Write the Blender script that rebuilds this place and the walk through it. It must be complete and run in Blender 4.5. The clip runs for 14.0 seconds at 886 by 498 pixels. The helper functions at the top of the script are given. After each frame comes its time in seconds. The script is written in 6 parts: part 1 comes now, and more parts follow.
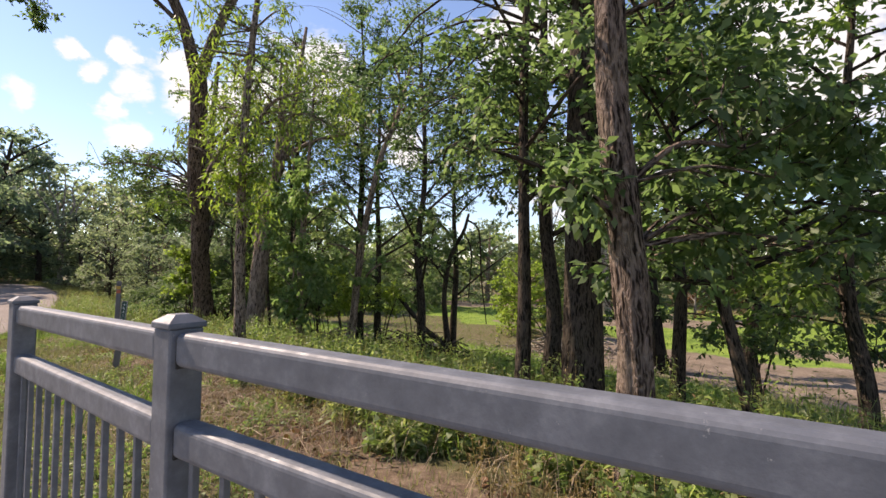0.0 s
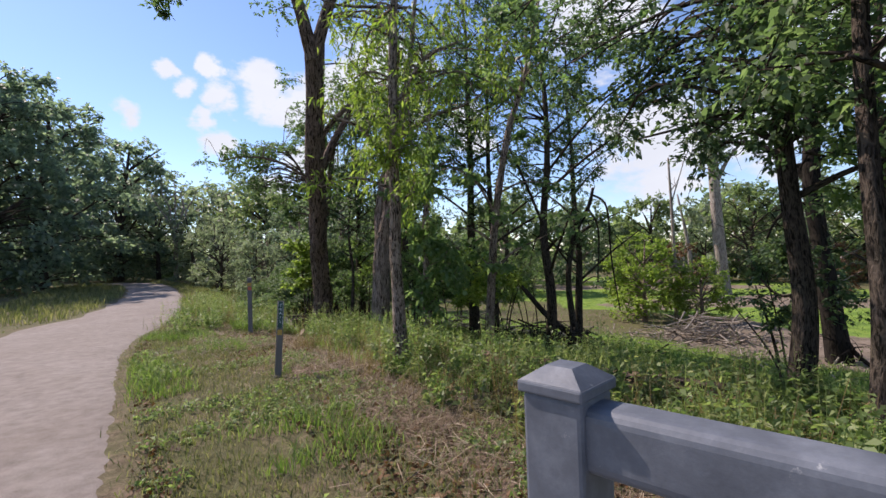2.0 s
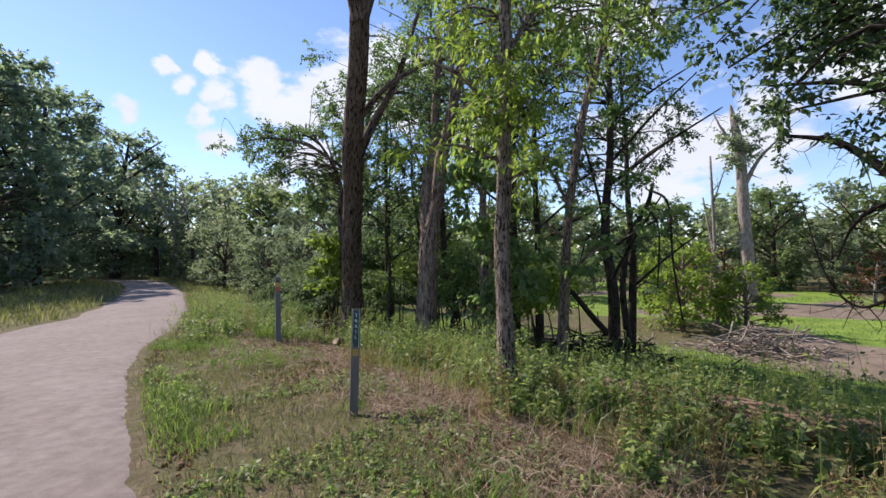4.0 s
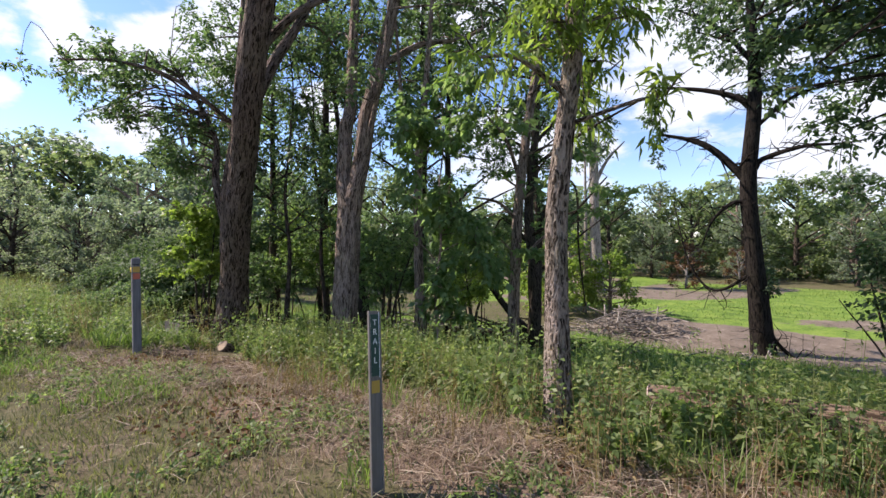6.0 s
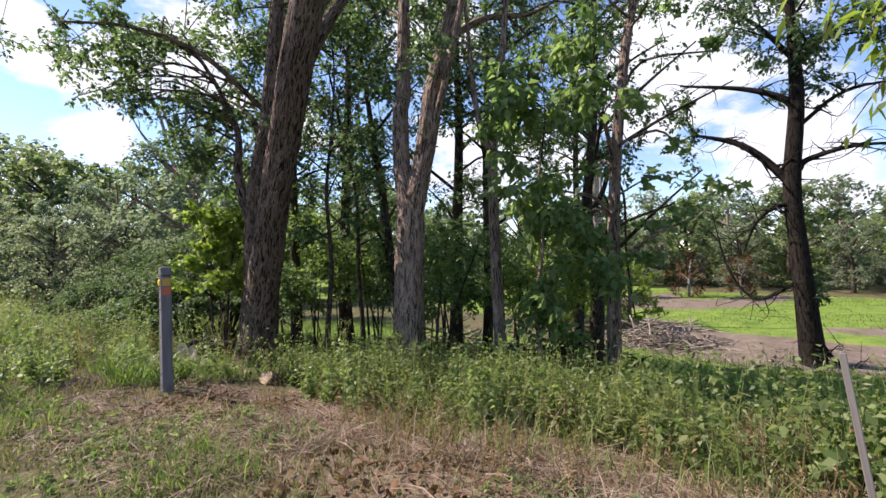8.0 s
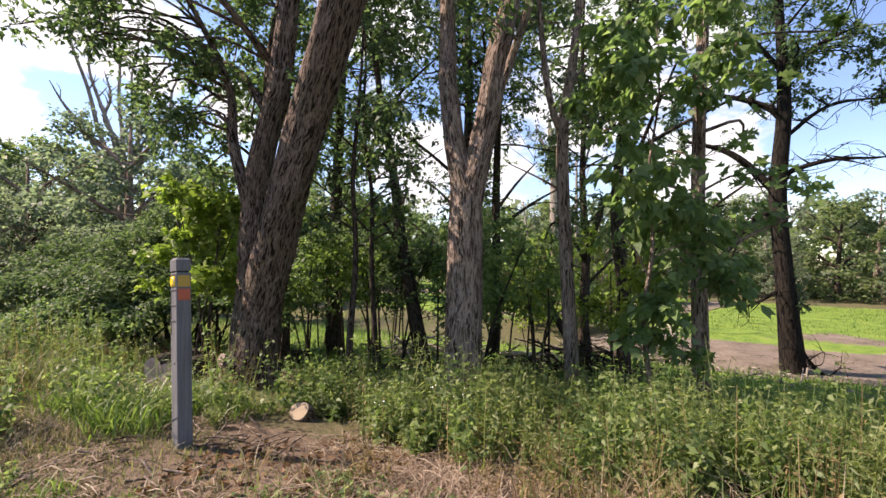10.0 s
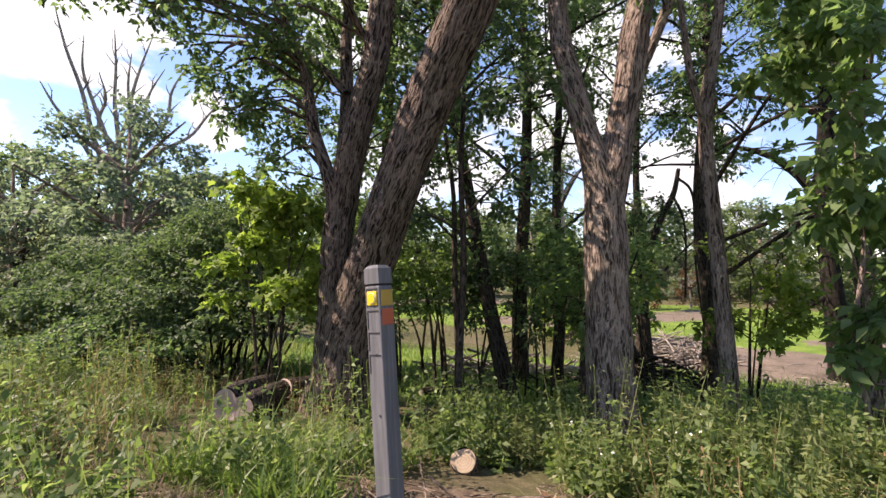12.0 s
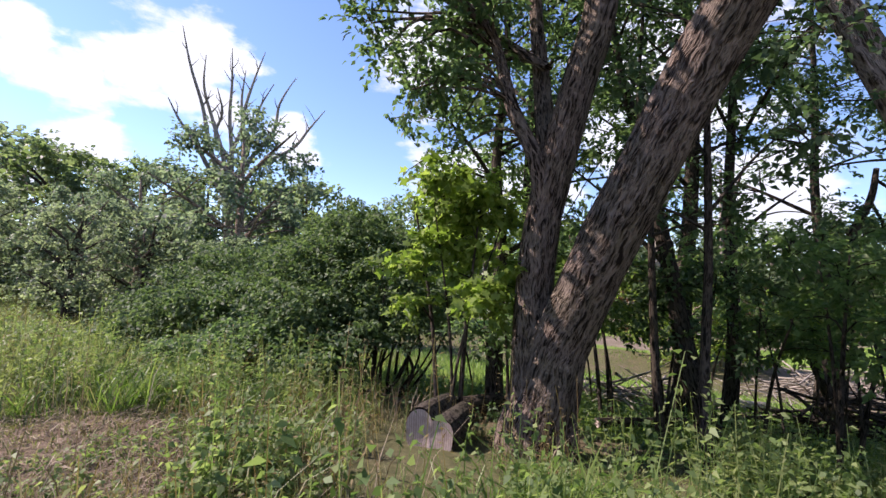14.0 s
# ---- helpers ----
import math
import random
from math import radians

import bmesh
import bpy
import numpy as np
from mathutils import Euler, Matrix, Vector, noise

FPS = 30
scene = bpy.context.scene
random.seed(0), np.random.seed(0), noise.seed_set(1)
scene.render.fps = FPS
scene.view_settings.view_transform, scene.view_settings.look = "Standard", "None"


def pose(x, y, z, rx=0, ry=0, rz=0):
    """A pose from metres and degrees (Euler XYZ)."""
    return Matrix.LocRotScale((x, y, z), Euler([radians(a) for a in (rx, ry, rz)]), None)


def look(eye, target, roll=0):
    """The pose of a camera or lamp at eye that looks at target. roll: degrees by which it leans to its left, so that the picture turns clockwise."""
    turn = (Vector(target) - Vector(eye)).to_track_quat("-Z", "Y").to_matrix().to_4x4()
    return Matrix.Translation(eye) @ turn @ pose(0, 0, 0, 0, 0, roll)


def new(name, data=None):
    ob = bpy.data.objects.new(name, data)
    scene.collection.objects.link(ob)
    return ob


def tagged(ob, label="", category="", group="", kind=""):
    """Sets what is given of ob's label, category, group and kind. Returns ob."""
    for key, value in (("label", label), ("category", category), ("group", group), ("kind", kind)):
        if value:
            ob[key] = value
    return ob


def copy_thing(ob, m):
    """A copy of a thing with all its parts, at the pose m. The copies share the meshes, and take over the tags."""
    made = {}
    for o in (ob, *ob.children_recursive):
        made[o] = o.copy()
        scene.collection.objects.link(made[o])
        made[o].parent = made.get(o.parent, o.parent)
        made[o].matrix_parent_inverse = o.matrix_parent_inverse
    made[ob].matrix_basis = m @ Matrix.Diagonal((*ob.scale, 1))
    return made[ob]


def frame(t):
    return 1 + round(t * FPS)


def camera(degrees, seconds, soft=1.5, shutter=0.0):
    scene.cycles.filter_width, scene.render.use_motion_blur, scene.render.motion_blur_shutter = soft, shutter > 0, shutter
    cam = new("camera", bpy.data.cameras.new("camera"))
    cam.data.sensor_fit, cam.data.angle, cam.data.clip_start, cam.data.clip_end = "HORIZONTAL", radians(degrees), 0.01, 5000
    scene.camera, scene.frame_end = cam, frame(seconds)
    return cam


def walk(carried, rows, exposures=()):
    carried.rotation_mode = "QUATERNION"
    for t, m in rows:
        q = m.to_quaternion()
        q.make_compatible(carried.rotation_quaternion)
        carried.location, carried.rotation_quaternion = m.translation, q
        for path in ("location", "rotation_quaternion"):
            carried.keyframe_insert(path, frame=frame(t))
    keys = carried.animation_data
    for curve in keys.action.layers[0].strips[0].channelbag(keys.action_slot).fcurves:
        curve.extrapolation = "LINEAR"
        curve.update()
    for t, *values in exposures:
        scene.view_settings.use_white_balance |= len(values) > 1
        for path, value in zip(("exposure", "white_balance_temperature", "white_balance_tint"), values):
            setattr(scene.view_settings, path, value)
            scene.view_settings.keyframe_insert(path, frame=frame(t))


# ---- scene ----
cam = camera(89.25, 14.0)
PATH = [
    (0.00, 0.000, 0.000, 1.749, 92.45, -0.50, -0.00),
    (0.50, -0.470, 0.283, 1.763, 91.63, 0.15, 6.67),
    (1.00, -0.896, 0.587, 1.750, 90.96, 1.55, 7.50),
    (1.50, -1.337, 0.942, 1.758, 90.50, 2.93, 8.63),
    (2.00, -1.774, 1.301, 1.755, 90.67, 2.05, 9.18),
    (2.50, -2.203, 1.642, 1.741, 91.08, 3.44, 8.84),
    (3.00, -2.594, 1.969, 1.724, 91.43, 1.43, 9.91),
    (5.50, -4.731, 3.997, 1.656, 89.35, 0.74, -1.82),
    (6.00, -5.088, 4.432, 1.611, 88.96, -0.29, -9.76),
    (6.50, -5.418, 4.891, 1.572, 89.47, -1.53, -11.60),
    (7.00, -5.742, 5.332, 1.542, 89.75, 0.98, -12.25),
    (7.50, -6.098, 5.696, 1.541, 89.81, 0.12, -12.11),
    (8.00, -6.470, 6.111, 1.485, 90.47, 0.23, -12.50),
    (10.50, -8.050, 8.227, 1.416, 90.72, -1.42, -21.71),
    (11.00, -8.355, 8.608, 1.405, 91.06, -1.03, -22.27),
    (11.50, -8.688, 9.023, 1.371, 91.37, -0.60, -22.53),
    (12.00, -9.045, 9.331, 1.353, 91.89, -0.82, -22.51),
    (12.50, -9.341, 9.700, 1.303, 92.19, 0.14, -21.19),
    (13.00, -9.685, 10.047, 1.269, 92.25, -0.02, -17.03),
    (13.50, -9.984, 10.395, 1.225, 93.06, -0.45, -14.20),
    (14.00, -10.287, 10.740, 1.173, 93.58, -2.46, -14.30),
]
walk(cam, [(r[0], pose(*r[1:])) for r in PATH], [(0.0, 0.84, 7410, 23), (0.7, 0.68, 7010, 22), (1.5, 0.58, 6560, 22), (3.0, 0.58, 6310, 22), (5.5, 0.81, 6310, 22), (8.0, 0.95, 6510, 24), (10.5, 1.15, 7060, 25), (12.7, 1.1, 6760, 26), (14.0, 0.97, 6310, 26)])

# ---- sky, sun ----
SUN_YAW, SUN_EL = 66.0, 44.0
world = bpy.data.worlds.new("sky")
scene.world = world
world.use_nodes = True
wn, wl = world.node_tree.nodes, world.node_tree.links
wn.clear()


def wnode(kind, **sets):
    n = wn.new(kind)
    for k, v in sets.items():
        n.inputs[k.replace("_", " ")].default_value = v
    return n


def wmath(op, a, b=None, c=None):
    n = wn.new("ShaderNodeMath")
    n.operation = op
    for i, v in enumerate((a, b, c)):
        if v is None:
            continue
        if isinstance(v, (int, float)):
            n.inputs[i].default_value = v
        else:
            wl.new(v, n.inputs[i])
    return n.outputs[0]


sky = wn.new("ShaderNodeTexSky")
sky.sky_type, sky.sun_disc = "NISHITA", False
sky.sun_elevation, sky.sun_rotation = radians(SUN_EL), radians(-SUN_YAW)
sky.air_density, sky.dust_density, sky.ozone_density = 1.0, 0.1, 4.2
coord = wn.new("ShaderNodeTexCoord")
# fair-weather clouds: soft-edged heaps, broken up by noise on the dome
big = wnode("ShaderNodeTexNoise", Scale=8.5, Detail=8.0, Roughness=0.58)
fine = wnode("ShaderNodeTexNoise", Scale=3.0, Detail=6.0, Roughness=0.55)
stretch = wn.new("ShaderNodeMapping")
stretch.inputs["Scale"].default_value = (1.0, 1.0, 2.2)
wl.new(coord.outputs["Generated"], stretch.inputs["Vector"])
wl.new(stretch.outputs[0], big.inputs["Vector"])
wl.new(stretch.outputs[0], fine.inputs["Vector"])
warp = wnode("ShaderNodeTexNoise", Scale=11.0, Detail=5.0, Roughness=0.6)
wl.new(coord.outputs["Generated"], warp.inputs["Vector"])
bent = wn.new("ShaderNodeVectorMath")
bent.operation = "MULTIPLY_ADD"
wl.new(warp.outputs["Color"], bent.inputs[0])
bent.inputs[1].default_value = (0.1, 0.1, 0.06)
lift = wn.new("ShaderNodeVectorMath")
lift.operation = "SUBTRACT"
wl.new(coord.outputs["Generated"], lift.inputs[0])
lift.inputs[1].default_value = (0.05, 0.05, 0.03)
wl.new(lift.outputs[0], bent.inputs[2])
heap = None
for cx, cy, cz, r in ((-0.420, 0.859, 0.294, 0.082), (-0.338, 0.873, 0.352, 0.100), (-0.255, 0.895, 0.365, 0.096), (-0.210, 0.928, 0.309, 0.060), (-0.417, 0.887, 0.196, 0.067),
                      (-0.475, 0.865, 0.160, 0.042), (-0.085, 0.960, 0.266, 0.059), (-0.462, 0.810, 0.361, 0.056), (-0.675, 0.688, 0.268, 0.029), (-0.613, 0.708, 0.351, 0.022),
                      (-0.550, 0.752, 0.364, 0.023), (-0.596, 0.740, 0.313, 0.028), (-0.546, 0.779, 0.309, 0.038), (-0.481, 0.813, 0.329, 0.055), (-0.558, 0.798, 0.228, 0.034),
                      (-0.575, 0.772, 0.272, 0.030), (-0.489, 0.859, 0.154, 0.048), (0.30, 0.93, 0.20, 0.150), (0.60, 0.71, 0.35, 0.220), (0.77, 0.62, 0.15, 0.160),
                      (0.44, 0.88, 0.20, 0.100), (0.2, 0.85, 0.45, 0.140), (0.9, -0.2, 0.35, 0.300), (0.1, -0.9, 0.4, 0.300), (-0.8, -0.4, 0.4, 0.250)):
    d = wn.new("ShaderNodeVectorMath")
    d.operation = "DISTANCE"
    wl.new(bent.outputs[0], d.inputs[0])
    d.inputs[1].default_value = Vector((cx, cy, cz)).normalized()
    lump = wmath("SUBTRACT", 1.0, wmath("DIVIDE", d.outputs["Value"], r))
    heap = lump if heap is None else wmath("MAXIMUM", heap, lump)
puff = wmath("ADD", wmath("MULTIPLY", wmath("MAXIMUM", heap, -0.9), 0.95), wmath("MULTIPLY", wmath("SUBTRACT", big.outputs["Fac"], 0.5), 2.4))
mask = wn.new("ShaderNodeMapRange")
mask.interpolation_type = "SMOOTHSTEP"
mask.inputs["From Min"].default_value, mask.inputs["From Max"].default_value = -0.02, 0.5
wl.new(puff, mask.inputs["Value"])
cloud = wn.new("ShaderNodeMixRGB")
cloud.inputs[1].default_value, cloud.inputs[2].default_value = (3.6, 4.0, 4.35, 1), (5.2, 5.6, 5.6, 1)
wl.new(fine.outputs["Fac"], cloud.inputs[0])
mixed = wn.new("ShaderNodeMixRGB")
wl.new(mask.outputs[0], mixed.inputs[0])
wl.new(sky.outputs[0], mixed.inputs[1])
wl.new(cloud.outputs[0], mixed.inputs[2])
back = wnode("ShaderNodeBackground", Strength=0.125)
wl.new(mixed.outputs[0], back.inputs["Color"])
wout = wn.new("ShaderNodeOutputWorld")
wl.new(back.outputs[0], wout.inputs["Surface"])

sun = new("sun", bpy.data.lights.new("sun", "SUN"))
sun.data.energy, sun.data.angle, sun.data.color = 4.8, radians(0.53), (1.0, 0.91, 0.78)
e, a = radians(SUN_EL), radians(SUN_YAW)
to_sun = Vector((-math.sin(a) * math.cos(e), math.cos(a) * math.cos(e), math.sin(e)))
sun.matrix_world = look(to_sun * 60, (0, 0, 0))


# ---- materials ----
class Mat:
    """A Principled material under construction: noise, ramp and bump in a few words."""

    def __init__(self, name, rough=0.8, metal=0.0, spec=0.4):
        self.m = bpy.data.materials.new(name)
        self.m.use_nodes = True
        self.t = self.m.node_tree
        self.b = self.t.nodes["Principled BSDF"]
        self.b.inputs["Roughness"].default_value = rough
        self.b.inputs["Metallic"].default_value = metal
        self.b.inputs["Specular IOR Level"].default_value = spec
        self.co = self.t.nodes.new("ShaderNodeTexCoord").outputs["Object"]

    def link(self, a, b):
        self.t.links.new(a, b)

    def scaled(self, x, y, z):
        n = self.t.nodes.new("ShaderNodeMapping")
        n.inputs["Scale"].default_value = (x, y, z)
        self.link(self.co, n.inputs["Vector"])
        return n.outputs[0]

    def noise(self, scale, detail=5, rough=0.6, at=None, warp=0.0):
        n = self.t.nodes.new("ShaderNodeTexNoise")
        n.inputs["Scale"].default_value, n.inputs["Detail"].default_value = scale, detail
        n.inputs["Roughness"].default_value, n.inputs["Distortion"].default_value = rough, warp
        self.link(at or self.co, n.inputs["Vector"])
        return n.outputs["Fac"]

    def cells(self, scale, at=None, feature="F1"):
        n = self.t.nodes.new("ShaderNodeTexVoronoi")
        n.feature = feature
        n.inputs["Scale"].default_value = scale
        self.link(at or self.co, n.inputs["Vector"])
        return n.outputs["Distance"]

    def attr(self, name):
        n = self.t.nodes.new("ShaderNodeAttribute")
        n.attribute_name = name
        return n.outputs["Fac"]

    def island(self):
        return self.t.nodes.new("ShaderNodeNewGeometry").outputs["Random Per Island"]

    def ramp(self, fac, *stops):
        n = self.t.nodes.new("ShaderNodeValToRGB")
        while len(n.color_ramp.elements) < len(stops):
            n.color_ramp.elements.new(0.5)
        for el, (p, c) in zip(n.color_ramp.elements, stops):
            el.position, el.color = p, (*c, 1) if len(c) == 3 else c
        self.link(fac, n.inputs[0])
        return n.outputs[0]

    def mix(self, fac, a, b, how="MIX"):
        n = self.t.nodes.new("ShaderNodeMixRGB")
        n.blend_type = how
        for i, v in enumerate((fac, a, b)):
            if isinstance(v, (int, float)):
                n.inputs[i].default_value = v
            elif isinstance(v, tuple):
                n.inputs[i].default_value = (*v, 1)
            else:
                self.link(v, n.inputs[i])
        return n.outputs[0]

    def math(self, op, a, b=0.0):
        n = self.t.nodes.new("ShaderNodeMath")
        n.operation = op
        for i, v in enumerate((a, b)):
            if isinstance(v, (int, float)):
                n.inputs[i].default_value = v
            else:
                self.link(v, n.inputs[i])
        return n.outputs[0]

    def bump(self, height, strength=0.5, distance=0.01):
        n = self.t.nodes.new("ShaderNodeBump")
        n.inputs["Strength"].default_value, n.inputs["Distance"].default_value = strength, distance
        self.link(height, n.inputs["Height"])
        self.link(n.outputs[0], self.b.inputs["Normal"])

    def color(self, c):
        if isinstance(c, tuple):
            self.b.inputs["Base Color"].default_value = (*c, 1)
        else:
            self.link(c, self.b.inputs["Base Color"])
        return self

    def rough(self, fac):
        self.link(fac, self.b.inputs["Roughness"])

    def thin(self, tint, share):
        """Light passes through, as through a leaf."""
        tr = self.t.nodes.new("ShaderNodeBsdfTranslucent")
        self.link(tint, tr.inputs["Color"])
        mx = self.t.nodes.new("ShaderNodeMixShader")
        mx.inputs[0].default_value = share
        out = self.t.nodes["Material Output"]
        self.link(self.b.outputs[0], mx.inputs[1])
        self.link(tr.outputs[0], mx.inputs[2])
        self.link(mx.outputs[0], out.inputs["Surface"])


def leaf_mat(name, dark, mid, light, share=0.38, rough=0.5):
    m = Mat(name, rough, spec=0.35)
    c = m.ramp(m.island(), (0.0, dark), (0.55, mid), (1.0, light))
    c = m.mix(m.noise(0.55, 3), c, m.mix(1.0, c, (0.78, 0.84, 0.76), "MULTIPLY"))
    m.color(c)
    m.thin(m.mix(1.0, c, (1.4, 1.55, 0.95), "MULTIPLY"), share)
    return m.m


LEAF = leaf_mat("leaf_green", (0.07, 0.113, 0.054), (0.118, 0.178, 0.083), (0.19, 0.25, 0.128), 0.55)
LEAF_LIME = leaf_mat("leaf_lime", (0.13, 0.19, 0.035), (0.21, 0.285, 0.055), (0.31, 0.37, 0.095), 0.55)
LEAF_BRIGHT = leaf_mat("leaf_maple", (0.095, 0.15, 0.042), (0.155, 0.225, 0.063), (0.23, 0.295, 0.1), 0.55)
# brighter copy of the maple leaf: sunlight put into the colour of shaded crowns
LEAF_SUNLIT = leaf_mat("leaf_sunlit_maple", (0.105, 0.172, 0.068), (0.175, 0.255, 0.105), (0.26, 0.325, 0.155), 0.57)
# oak leaves made paler and bluish: distance haze painted into the leaf colour
LEAF_OAK_HAZE = leaf_mat("leaf_oak_haze", (0.125, 0.165, 0.15), (0.2, 0.25, 0.215), (0.275, 0.325, 0.27), 0.6)
LEAF_GREEN_FAR = leaf_mat("leaf_far_green", (0.1, 0.14, 0.07), (0.17, 0.215, 0.105), (0.25, 0.285, 0.15), 0.55)
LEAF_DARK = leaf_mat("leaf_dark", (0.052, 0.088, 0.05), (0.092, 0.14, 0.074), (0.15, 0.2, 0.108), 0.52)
LEAF_HONEY = leaf_mat("leaf_honeysuckle", (0.055, 0.09, 0.04), (0.105, 0.155, 0.068), (0.185, 0.235, 0.115), 0.4, 0.62)
LEAF_WILLOW = leaf_mat("leaf_grey_willow", (0.105, 0.14, 0.115), (0.175, 0.22, 0.175), (0.27, 0.31, 0.25), 0.55)
# olive leaves, lightened further to stand for haze over the distant trees
LEAF_OLIVE_HAZE = leaf_mat("leaf_olive_haze", (0.14, 0.17, 0.13), (0.21, 0.245, 0.185), (0.3, 0.33, 0.255), 0.58)
LEAF_BROWN = leaf_mat("leaf_dry_brown", (0.07, 0.03, 0.014), (0.13, 0.06, 0.025), (0.22, 0.12, 0.055), 0.2, 0.7)
GRASS = leaf_mat("grass_blade", (0.09, 0.105, 0.04), (0.165, 0.175, 0.065), (0.32, 0.28, 0.16), 0.42, 0.5)
GRASS_LUSH = leaf_mat("grass_lush", (0.08, 0.14, 0.03), (0.155, 0.23, 0.05), (0.25, 0.31, 0.1), 0.47, 0.42)
HERB = leaf_mat("herb_leaf", (0.085, 0.135, 0.045), (0.175, 0.235, 0.085), (0.31, 0.35, 0.16), 0.52)
HERB_PALE = leaf_mat("herb_pale", (0.125, 0.165, 0.06), (0.215, 0.25, 0.095), (0.33, 0.335, 0.16), 0.5)
HERB_DRY = leaf_mat("herb_dry", (0.13, 0.085, 0.04), (0.23, 0.16, 0.075), (0.33, 0.25, 0.13), 0.3, 0.7)
STRAW = leaf_mat("dry_straw", (0.13, 0.082, 0.058), (0.28, 0.195, 0.142), (0.47, 0.37, 0.285), 0.25, 0.75)
FLOWER = Mat("white_petal", 0.6).color((0.75, 0.75, 0.7)).m


def bark_mat(name, dark, light, cell=26.0, depth=0.02, stretch=0.17, plates=False, grain=True, lichen=0.5):
    """Furrowed bark: ridges that part and join round long furrows, or flaking plates."""
    m = Mat(name, 0.95, spec=0.08)
    if grain:
        n = m.t.nodes.new("ShaderNodeAttribute")
        n.attribute_name = "grain"
        m.co = n.outputs["Vector"]
    wob = m.t.nodes.new("ShaderNodeTexNoise")
    wob.inputs["Scale"].default_value, wob.inputs["Detail"].default_value = 5.0, 3
    m.link(m.co, wob.inputs["Vector"])
    bend = m.t.nodes.new("ShaderNodeVectorMath")
    bend.operation = "MULTIPLY_ADD"
    m.link(wob.outputs["Color"], bend.inputs[0])
    bend.inputs[1].default_value = (0.07, 0.07, 0.12)
    m.link(m.co, bend.inputs[2])
    m.co = bend.outputs[0]
    if plates:
        edge = m.cells(cell, m.scaled(1, 1, stretch), "DISTANCE_TO_EDGE")
    else:
        furrow = [m.math("ABSOLUTE", m.math("SUBTRACT", m.noise(cell * k, 2, 0.5, m.scaled(1, 1, stretch * z)), 0.5)) for k, z in ((0.62, 1.0), (1.05, 0.8))]
    fine = m.noise(cell * 2.6, 5, 0.65, m.scaled(1, 1, 0.3))
    if plates:
        high = m.math("MINIMUM", m.math("MULTIPLY", edge, 4.0), 1.0)
    else:
        high = m.math("MAXIMUM", m.math("MAXIMUM", m.math("SUBTRACT", 1.0, m.math("MULTIPLY", furrow[0], 8.5)), m.math("SUBTRACT", 0.9, m.math("MULTIPLY", furrow[1], 9.0))), 0.0)
    both = m.math("ADD", m.math("MULTIPLY", high, 0.6), m.math("MULTIPLY", fine, 0.42))
    c = m.ramp(both, (0.24, dark), (0.48, tuple(0.6 * p + 0.4 * q for p, q in zip(dark, light))), (0.72, light))
    c = m.mix(m.ramp(m.noise(1.7, 4), (0.45, (0, 0, 0)), (0.7, (lichen,) * 3)), c, m.mix(1.0, c, (0.75, 0.88, 0.66), "MULTIPLY"))
    m.color(c)
    m.bump(both, 1.0, depth)
    return m.m


BARK = bark_mat("bark_ridged", (0.022, 0.015, 0.012), (0.225, 0.172, 0.142), 30, 0.05, 0.17)
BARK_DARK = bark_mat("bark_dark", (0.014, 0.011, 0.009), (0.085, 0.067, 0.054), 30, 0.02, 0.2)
BARK_LOG = bark_mat("bark_of_cut_log", (0.02, 0.016, 0.013), (0.1, 0.082, 0.068), 22, grain=False, stretch=0.7)
# near-black so that the sunlit marsh trunk looks shaded: shade put into the colour
BARK_SHADED = bark_mat("bark_shaded_black", (0.006, 0.005, 0.0045), (0.03, 0.025, 0.021), 18)
BARK_GREY = bark_mat("bark_grey", (0.05, 0.034, 0.026), (0.34, 0.262, 0.213), 34, 0.035, 0.13)
BARK_SHAG = bark_mat("bark_shaggy", (0.032, 0.024, 0.019), (0.32, 0.258, 0.213), 38, 0.03, 0.26)
BARK_ROT = bark_mat("rotten_reddish_bark", (0.045, 0.03, 0.02), (0.22, 0.155, 0.11), 18, 0.02, 0.1)
DEAD = bark_mat("bare_deadwood", (0.12, 0.1, 0.085), (0.33, 0.285, 0.245), 14, 0.01)


